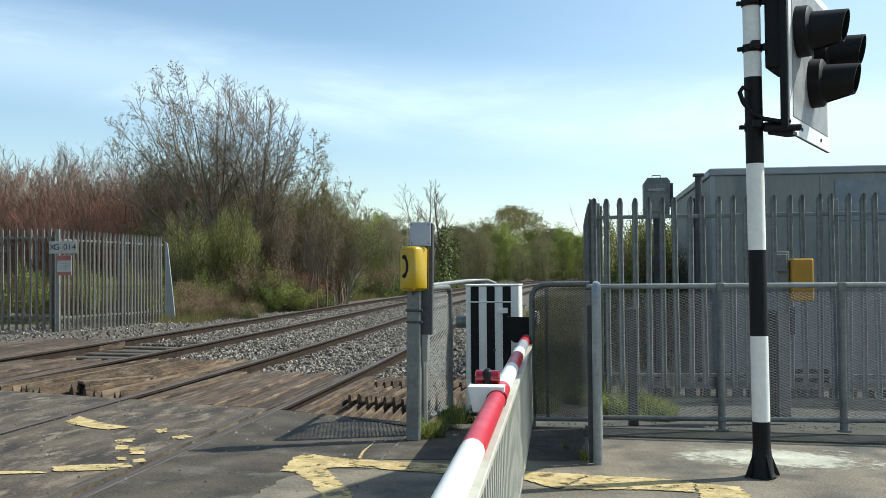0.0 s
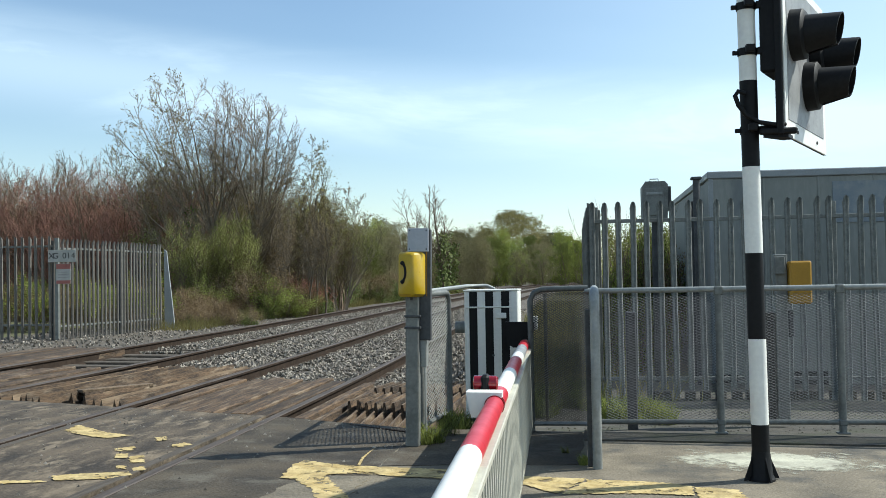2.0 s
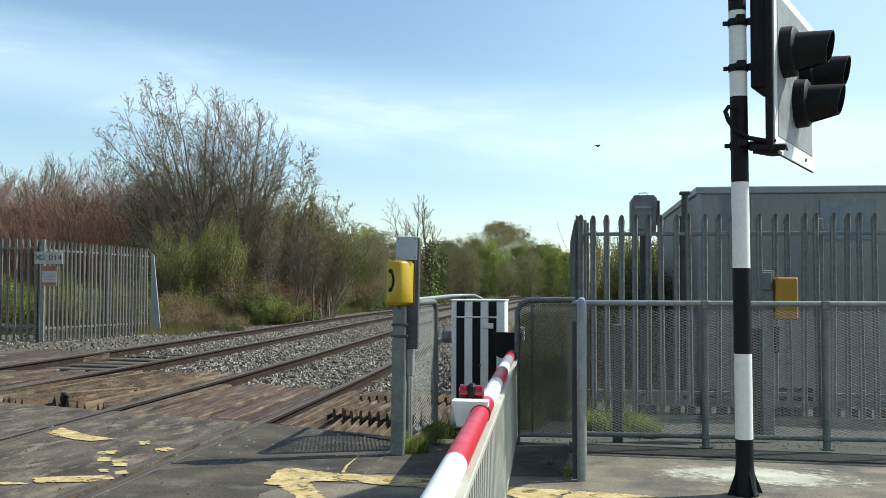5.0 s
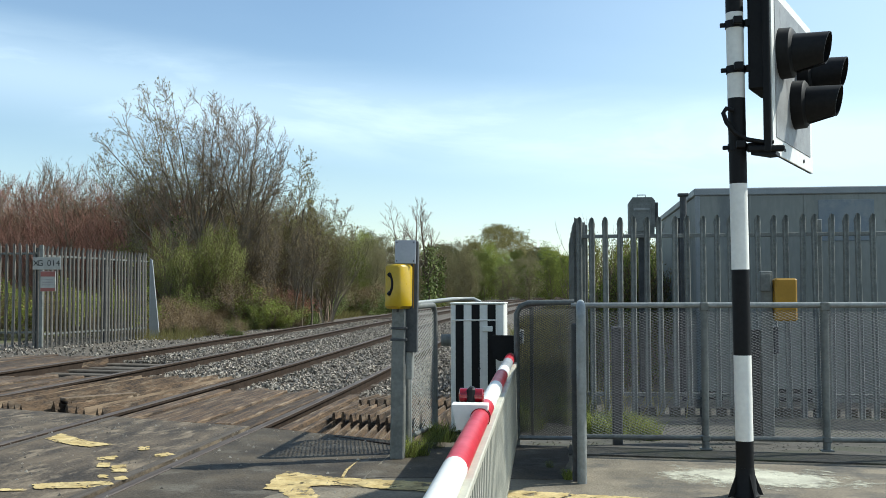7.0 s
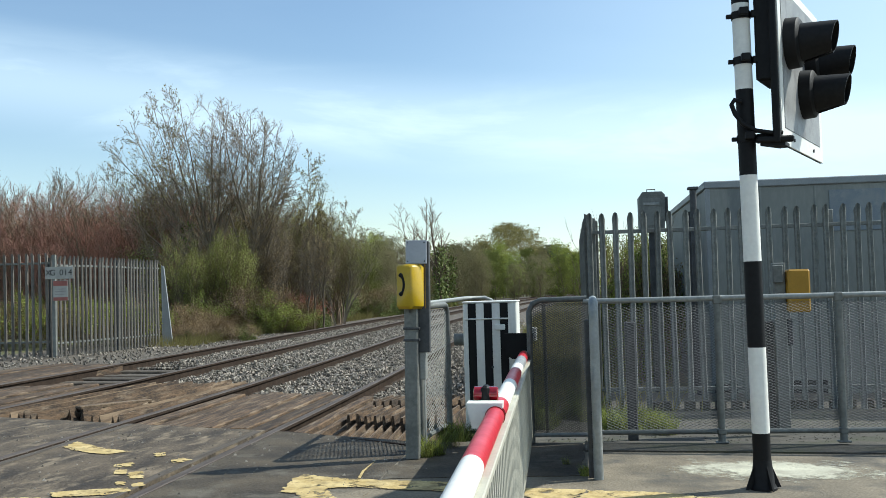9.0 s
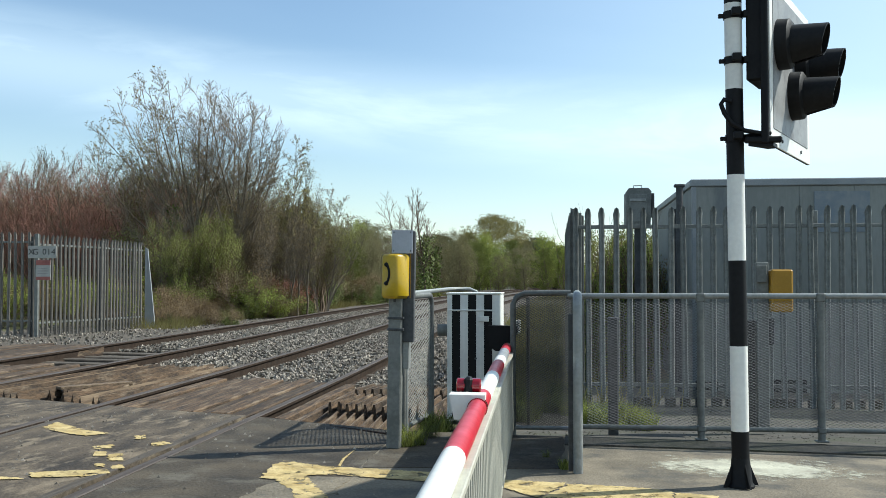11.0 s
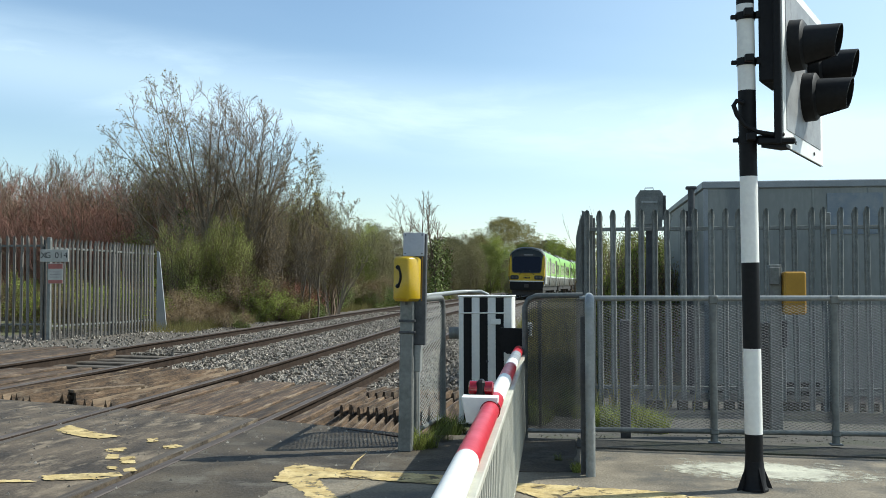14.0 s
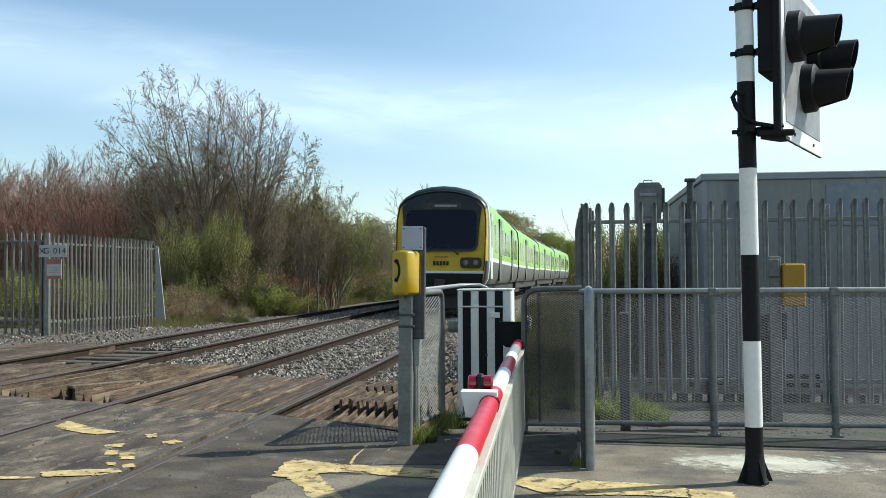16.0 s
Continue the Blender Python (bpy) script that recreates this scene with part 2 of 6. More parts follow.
M = dict(
    asphalt=mat("asphalt", (0.031, 0.0232, 0.0155), (0.118, 0.090, 0.061), 0.85, scale=2.6, bump=1.0, fine=48, stain=(0.22, 0.172, 0.116), stain_at=0.585, stain_scale=4.5, stretch=(1.6, 0.6, 1)),
    asphalt_old=mat("worn_asphalt", (0.115, 0.096, 0.068), (0.23, 0.193, 0.137), 0.9, scale=2.6, bump=1.0, fine=60, stain=(0.07, 0.066, 0.057), stain_at=0.58, stain_scale=1.8),
    # dark road by the near rail, and the painted shade round the machine
    asphalt_fresh=mat("dark_and_shaded_asphalt", (0.031, 0.024, 0.0158), (0.088, 0.069, 0.046), 0.85, scale=2.5, bump=1.0, fine=55, stain=(0.12, 0.105, 0.08), stain_at=0.6, stain_scale=3),
    cement=wear_away(mat("spilt_cement", (0.56, 0.54, 0.42), (0.40, 0.385, 0.30), 0.9, scale=5, bump=0.4, fine=80, stain=(0.3, 0.28, 0.22), stain_at=0.6, stain_scale=4), 0.24, 4.5, 0.09, (0.62, 0.36)),
    gravel=mat("fine_gravel", (0.043, 0.039, 0.032), (0.088, 0.079, 0.064), 0.95, scale=5, bump=1.0, fine=38, stain=(0.05, 0.052, 0.03), stain_at=0.56),
    ballast=mat("ballast_bed", (0.045, 0.036, 0.027), (0.125, 0.104, 0.08), 0.9, scale=5, bump=1.0, fine=26, stain=(0.2, 0.175, 0.14), stain_at=0.6, stain_scale=9),
    stone=mat("ballast_stone", (0.14, 0.12, 0.094), (0.335, 0.295, 0.242), 0.85, scale=20, bump=0.3, island=0.55),
    grass_ground=mat("rough_grass", (0.06, 0.075, 0.022), (0.12, 0.125, 0.045), 0.95, scale=0.4, bump=0.8, fine=9, stain=(0.10, 0.08, 0.05), stain_at=0.52, stain_scale=0.15),
    yellow_line=wear_away(mat("yellow_road_paint", (0.40, 0.285, 0.105), (0.58, 0.45, 0.215), 0.9, scale=7, bump=0.8, fine=60, stain=(0.3, 0.225, 0.1), stain_at=0.56, stain_scale=6), 0.41, 9, 0.05),
    galv=mat("galvanised_steel", (0.225, 0.233, 0.222), (0.305, 0.313, 0.298), 0.5, 0.35, scale=12, fine=50, bump=0.05, stain=(0.27, 0.28, 0.29), stain_at=0.62, stain_scale=4, rnd=0.1),
    galv_old=mat("weathered_zinc", (0.128, 0.134, 0.124), (0.205, 0.21, 0.194), 0.6, 0.3, scale=7, fine=40, bump=0.08, stain=(0.13, 0.13, 0.125), stain_at=0.6, stain_scale=3, rnd=0.14),
    galv_warm=mat("dirty_zinc", (0.135, 0.122, 0.104), (0.20, 0.182, 0.158), 0.7, 0.2, scale=7, fine=40, bump=0.08, rnd=0.2),
    feather=mat("dark_feather", (0.02, 0.018, 0.016), rough=0.8),
    galv_dark=mat("dull_dark_zinc", (0.05, 0.052, 0.054), (0.085, 0.088, 0.09), 0.65, 0.2, scale=8, fine=40, bump=0.08),
    white=mat("white_paint", (0.80, 0.79, 0.73), (0.72, 0.71, 0.66), 0.45, scale=5, fine=40, stain=(0.55, 0.54, 0.5), stain_at=0.72, stain_scale=6),
    skirt_white=mat("cream_white_plastic", (0.50, 0.48, 0.39), (0.42, 0.40, 0.33), 0.5, scale=6, rnd=0.08),
    black=mat("black_paint", (0.006, 0.006, 0.0065), (0.011, 0.011, 0.0115), 0.6, spec=0.2, scale=5, fine=40, bump=0.03),
    red=mat("red_reflective_film", (0.55, 0.015, 0.03), (0.46, 0.012, 0.025), 0.35, scale=8, spec=0.5),
    red_lens=mat("red_lens", (0.28, 0.004, 0.012), (0.2, 0.003, 0.01), 0.15, coat=0.6),
    grey_tape=mat("grey_film", (0.35, 0.37, 0.39), rough=0.4),
    yellow=mat("yellow_fibreglass", (0.46, 0.30, 0.006), (0.40, 0.26, 0.005), 0.35, scale=6, coat=0.3),
    ochre=mat("ochre_enamel", (0.36, 0.19, 0.012), (0.31, 0.165, 0.01), 0.5, scale=9),
    signal_grey=mat("dull_signal_grey", (0.22, 0.22, 0.215), (0.3, 0.3, 0.295), 0.5, scale=7, stain=(0.13, 0.12, 0.12), stain_at=0.6, stain_scale=5),
    plate=mat("pale_grey_plate", (0.40, 0.42, 0.46), (0.36, 0.38, 0.42), 0.4, scale=10),
    sign_white=mat("dirty_white_sign", (0.42, 0.41, 0.37), (0.34, 0.33, 0.295), 0.6, scale=9),
    sign_red=mat("faded_red_print", (0.34, 0.12, 0.1), rough=0.6),
    ink=mat("black_lettering", (0.02, 0.02, 0.02), rough=0.6),
    grey_text=mat("grey_lettering", (0.35, 0.33, 0.32), rough=0.6),
    clad=mat("grey_cladding", (0.208, 0.215, 0.195), (0.264, 0.27, 0.244), 0.6, scale=1.2, fine=30, stain=(0.13, 0.142, 0.148), stain_at=0.6, stain_scale=1.6, stretch=(1, 1, 0.25)),
    clad_trim=mat("light_grey_flashing", (0.27, 0.285, 0.29), (0.22, 0.235, 0.24), 0.5, scale=3),
    blue_sign=mat("blue_grey_patch", (0.165, 0.195, 0.225), (0.225, 0.245, 0.25), 0.5, scale=5, stain=(0.26, 0.275, 0.265), stain_at=0.6, stain_scale=6),
    rail_top=mat("polished_rail_head", (0.105, 0.088, 0.077), (0.066, 0.053, 0.046), 0.7, 0.0, spec=0.15, scale=4, stretch=(6, 0.4, 1)),
    guard_steel=mat("worn_guard_steel", (0.105, 0.088, 0.07), (0.065, 0.053, 0.042), 0.75, spec=0.2, scale=5, bump=0.3, stretch=(8, 0.4, 1)),
    rust=mat("rail_rust", (0.027, 0.019, 0.014), (0.05, 0.035, 0.026), 0.9, spec=0.1, scale=9, bump=0.2, fine=60),
    sleeper=mat("grey_sleeper", (0.11, 0.09, 0.068), (0.065, 0.052, 0.04), 0.9, scale=8, bump=0.3, rnd=0.15),
    timber=mat("brown_timber", (0.024, 0.0145, 0.008), (0.115, 0.072, 0.04), 0.85, scale=5, bump=1.0, fine=30, stretch=(6, 0.5, 3), stain=(0.2, 0.15, 0.10), stain_at=0.61, stain_scale=3.5, rnd=0.35),
    # bleached boards, and the painted sunlight on the guard's blade tops
    timber_pale=mat("bleached_and_sunlit_timber", (0.17, 0.12, 0.074), (0.08, 0.054, 0.033), 0.85, scale=5, bump=0.5, fine=30, stretch=(9, 0.22, 3), rnd=0.3),
    # near black: dark cable cover, and shade painted on mesh and hut base
    black_mesh=mat("dark_parts_and_shade", (0.016, 0.017, 0.016), (0.035, 0.036, 0.034), 0.7),
    # dark dirt in the rail grooves, and painted shade beneath the ridged timber
    pit=mat("dark_dirt_and_shade", (0.03, 0.026, 0.022), (0.05, 0.045, 0.04), 0.95, bump=0.6, fine=30),
    bark=mat("grey_brown_bark", (0.125, 0.09, 0.06), (0.205, 0.152, 0.103), 0.9, scale=3, fine=20, rnd=0.12),
    bark_willow=mat("grey_willow_bark", (0.175, 0.138, 0.096), (0.265, 0.212, 0.152), 0.9, scale=3, fine=20, rnd=0.08),
    leaf_ivy=mat("brown_ivy_leaf", (0.165, 0.115, 0.057), (0.265, 0.185, 0.088), 0.7, spec=0.2, island=0.5, scale=0.8, translucent=0.2),
    leaf_red=mat("dark_red_bud", (0.22, 0.09, 0.062), (0.29, 0.14, 0.09), 0.8, spec=0.12, island=0.4, scale=0.8, translucent=0.25),
    leaf_haze=mat("hazy_green_leaf", (0.19, 0.195, 0.06), (0.28, 0.28, 0.095), 0.85, spec=0.12, island=0.35, scale=0.4, translucent=0.35),
    bark_pale=mat("pale_bark", (0.17, 0.138, 0.1), (0.12, 0.096, 0.07), 0.9, scale=3, fine=20, rnd=0.12),
    bark_red=mat("red_brown_twigs", (0.25, 0.118, 0.088), (0.32, 0.172, 0.128), 0.9, scale=1.2, fine=8, rnd=0.22),
    leaf=mat("fresh_green_leaf", (0.18, 0.208, 0.046), (0.29, 0.318, 0.085), 0.8, spec=0.12, island=0.6, rnd=0.0, scale=0.6, translucent=0.35),
    leaf_bright=mat("bright_spring_leaf", (0.19, 0.23, 0.035), (0.27, 0.30, 0.06), 0.6, island=0.35, scale=0.5, translucent=0.4),
    leaf_dark=mat("dark_ivy_leaf", (0.085, 0.11, 0.026), (0.15, 0.175, 0.05), 0.65, spec=0.2, island=0.6, scale=0.8, translucent=0.2),
    leaf_olive=mat("olive_bud", (0.19, 0.168, 0.062), (0.275, 0.243, 0.10), 0.85, spec=0.12, island=0.35, scale=0.8, translucent=0.3),
    leaf_brown=mat("brown_bud", (0.21, 0.158, 0.085), (0.29, 0.225, 0.125), 0.85, spec=0.12, island=0.4, scale=0.5, translucent=0.25),
    leaf_wood=mat("olive_brown_bud", (0.155, 0.138, 0.068), (0.215, 0.192, 0.098), 0.85, spec=0.12, island=0.25, scale=0.35, translucent=0.25),
    leaf_wood_green=mat("mid_green_leaf", (0.115, 0.13, 0.034), (0.185, 0.20, 0.06), 0.85, spec=0.12, island=0.3, scale=0.35, translucent=0.3),
    leaf_rust=mat("rusty_bud", (0.26, 0.138, 0.092), (0.33, 0.19, 0.125), 0.85, spec=0.12, island=0.4, scale=0.5, translucent=0.25),
    leaf_conifer=mat("conifer_needle", (0.03, 0.05, 0.02), (0.05, 0.075, 0.03), 0.7, island=0.4, scale=0.5),
    t_green=mat("lime_green_paint", (0.22, 0.47, 0.018), (0.19, 0.42, 0.016), 0.4, scale=1.5, coat=0.15),
    t_white=mat("off_white_paint", (0.70, 0.71, 0.68), (0.62, 0.63, 0.6), 0.35, scale=2),
    t_grey=mat("mid_grey_paint", (0.14, 0.132, 0.118), (0.095, 0.09, 0.08), 0.55, scale=3, stain=(0.09, 0.08, 0.07), stain_at=0.62),
    t_dark=mat("dark_grey_roof_paint", (0.012, 0.015, 0.014), (0.02, 0.024, 0.022), 0.35, spec=0.35, scale=3),
    t_purple=mat("dark_violet_paint", (0.045, 0.038, 0.10), (0.055, 0.045, 0.12), 0.35, scale=3),
    t_yellow=mat("warning_yellow_paint", (0.58, 0.38, 0.005), (0.5, 0.32, 0.005), 0.4, scale=3),
    t_glass=mat("tinted_train_glass", (0.004, 0.005, 0.012), (0.006, 0.007, 0.015), 0.1, spec=0.25),
    t_under=mat("grimy_underframe", (0.03, 0.027, 0.025), (0.055, 0.05, 0.045), 0.8, scale=4, bump=0.2),
    lamp_glass=mat("clear_lamp_glass", (0.09, 0.09, 0.09), rough=0.12, spec=0.6),
    steel_wheel=mat("worn_wheel_steel", (0.16, 0.13, 0.11), rough=0.5, metal=0.6),
)


# ---- mesh helpers ----
class Shape:
    """Vertices and faces of one part."""

    def __init__(self):
        self.v, self.f, self.mi = [], [], []

    def add(self, verts, faces, mi=0):
        o = len(self.v)
        self.v.extend(tuple(p) for p in verts)
        self.f.extend(tuple(o + i for i in q) for q in faces)
        self.mi.extend([mi] * len(faces))
        return self

    def box(self, x0, x1, y0, y1, z0, z1, r=0.004, m=None, mi=0):
        """A box with chamfered edges."""
        r = min(r, (x1 - x0) * 0.3, (y1 - y0) * 0.3, (z1 - z0) * 0.3)
        vs, at = [], {}
        for ix, x, sx in ((0, x0, 1), (1, x1, -1)):
            for iy, y, sy in ((0, y0, 1), (1, y1, -1)):
                for iz, z, sz in ((0, z0, 1), (1, z1, -1)):
                    at[ix, iy, iz] = len(vs)
                    vs += [(x, y + sy * r, z + sz * r), (x + sx * r, y, z + sz * r), (x + sx * r, y + sy * r, z)]
        fs = []
        for i in (0, 1):
            fs.append([at[i, a, b] for a, b in ((0, 0), (0, 1), (1, 1), (1, 0))][::1 if i == 0 else -1])
            fs.append([at[a, i, b] + 1 for a, b in ((0, 0), (1, 0), (1, 1), (0, 1))][::1 if i == 0 else -1])
            fs.append([at[a, b, i] + 2 for a, b in ((0, 0), (0, 1), (1, 1), (1, 0))][::1 if i == 0 else -1])
        for a in (0, 1):
            for b in (0, 1):
                fs.append((at[a, b, 0], at[a, b, 1], at[a, b, 1] + 1, at[a, b, 0] + 1))
                fs.append((at[a, 0, b], at[a, 1, b], at[a, 1, b] + 2, at[a, 0, b] + 2))
                fs.append((at[0, a, b] + 1, at[1, a, b] + 1, at[1, a, b] + 2, at[0, a, b] + 2))
        fs += [(o, o + 1, o + 2) for o in at.values()]
        if m is not None:
            vs = [m @ Vector(p) for p in vs]
        return self.add(vs, fs, mi)

    def tube(self, pts, r, n=8, caps=True, mi=0):
        """A round bar along points; r is one radius or one for each point."""
        pts = [Vector(p) for p in pts]
        rs = r if isinstance(r, (list, tuple)) else [r] * len(pts)
        vs, fs = [], []
        side = None
        for i, p in enumerate(pts):
            d = (pts[min(i + 1, len(pts) - 1)] - pts[max(i - 1, 0)]).normalized()
            if side is None:
                side = d.orthogonal().normalized()
            side = (side - d * side.dot(d)).normalized()
            up = d.cross(side)
            vs += [p + (side * math.cos(2 * math.pi * k / n) + up * math.sin(2 * math.pi * k / n)) * rs[i] for k in range(n)]
        for i in range(len(pts) - 1):
            fs += [(i * n + k, i * n + (k + 1) % n, (i + 1) * n + (k + 1) % n, (i + 1) * n + k) for k in range(n)]
        if caps:
            fs += [tuple(range(n))[::-1], tuple((len(pts) - 1) * n + k for k in range(n))]
        return self.add(vs, fs, mi)

    def prism(self, poly, z0, z1, m=None, mi=0):
        """An outline in x and y, drawn up from z0 to z1."""
        n = len(poly)
        vs = [(x, y, z0) for x, y in poly] + [(x, y, z1) for x, y in poly]
        fs = [tuple(range(n))[::-1], tuple(range(n, 2 * n))] + [(k, (k + 1) % n, n + (k + 1) % n, n + k) for k in range(n)]
        if m is not None:
            vs = [m @ Vector(p) for p in vs]
        return self.add(vs, fs, mi)


def mesh_of(shape, name, mats, smooth=0):
    me = bpy.data.meshes.new(name)
    me.from_pydata(shape.v, [], shape.f)
    for m in mats if isinstance(mats, (list, tuple)) else (mats,):
        me.materials.append(M[m])
    if any(shape.mi):
        me.polygons.foreach_set("material_index", shape.mi)
    if smooth:
        me.polygons.foreach_set("use_smooth", [True] * len(me.polygons))
        me.set_sharp_from_angle(angle=radians(smooth))
    me.update()
    return me


def part(name, shape, material, parent=None, label="", at=None, smooth=0):
    """One mesh object from a Shape (or from mesh data that alike parts share)."""
    me = shape if isinstance(shape, bpy.types.Mesh) else mesh_of(shape, name, material, smooth)
    ob = new(name, me)
    if parent is not None:
        ob.parent = parent
    if at is not None:
        ob.matrix_basis = at
    return tagged(ob, label)


# the road and the rails lie in a plane that falls a little to one side, so posts stand off its normal
PLUMB = Matrix.Rotation(radians(-0.9), 4, "Y")


def thing(name, at, label, category, group=""):
    ob = new(name)
    ob.empty_display_size = 0.1
    ob.matrix_basis = at if isinstance(at, Matrix) else Matrix.Translation(at[:3]) @ PLUMB @ Matrix.Translation(at[:3]).inverted() @ pose(*at)
    return tagged(ob, label, category, group)


def structure(name, shape, material, label="", smooth=0):
    return tagged(part(name, shape, material, None, label, smooth=smooth), kind="structure")


def hoop(w, h, r, rc=0.09, foot=0.0):
    """Points of an upside-down U, w wide and h high, with rounded corners, in x and z."""
    pts = [(0, 0, -foot)]
    for c, a0 in ((rc, 180), (w - rc, 90)):
        pts += [(c + rc * math.cos(radians(a0 - k * 18)), 0, h - rc + rc * math.sin(radians(a0 - k * 18))) for k in range(6)]
    return pts + [(w, 0, -foot)]


# ---- the plan of the tracks ----
def track_z(y):
    """The line climbs gently beyond the bend."""
    return 0.0024 * max(0.0, min(y, 180) - 45)


def track_x(y):
    """Where the middle of the near track lies."""
    if y < 43:
        s = min(1, max(0, (y - 8) / 35))
        return -3.36 - 0.77 * s * s * (3 - 2 * s)
    return -4.13 + 0.00046 * (y - 43) ** 2


GAUGE, SPACING = 1.58, 3.38
RAILS = (-SPACING - GAUGE / 2, -SPACING + GAUGE / 2, -GAUGE / 2, GAUGE / 2)


# ---- ground, road, tracks ----
def ground_z(x, y):
    z = -0.36 + 0.05 * noise.noise(Vector((x * 0.2, y * 0.2, 0)))
    d = x - track_x(y)
    if y > 6 and -7.0 < d < 2.6:
        k = min(1, (d + 7.0) / 1.2, (2.6 - d) / 1.0)
        z = z * (1 - k) + (-0.26) * k
    if y < 10.5 or (x > -0.8 and y < 16 and x < 12):
        z = min(z, -0.36)
    return z


def build_ground():
    xs = sorted(set([-2500, -1200, -600, -300, -150, -90, -60] + [-45 + 0.8 * i for i in range(80)] + [30, 45, 70, 110, 200, 400, 800, 1500, 2500]))
    ys = sorted(set([-2500, -900, -300, -100, -40, -20, -10] + [0.8 * i for i in range(90)] + [75, 80, 88, 96, 105, 115, 130, 150, 180, 220, 300, 450, 800, 1500, 2500]))
    s = Shape()
    s.v = [(x, y, ground_z(x, y)) for y in ys for x in xs]
    n = len(xs)
    s.f = [(j * n + i, j * n + i + 1, (j + 1) * n + i + 1, (j + 1) * n + i) for j in range(len(ys) - 1) for i in range(n - 1)]
    s.mi = [0] * len(s.f)
    structure("ground", s, "grass_ground", "rough grassland and verge beside the railway", smooth=60)


def edge_y(x):
    """Where the road surface ends, away from the camera."""
    pts = [(-40, 15.5), (-9, 10.4), (-5.6, 9.25), (-2.6, 8.42), (-1.25, 7.86), (40, 7.86)]
    for (x0, y0), (x1, y1) in zip(pts, pts[1:]):
        if x <= x1:
            return y0 + (y1 - y0) * (x - x0) / (x1 - x0)
    return 7.86


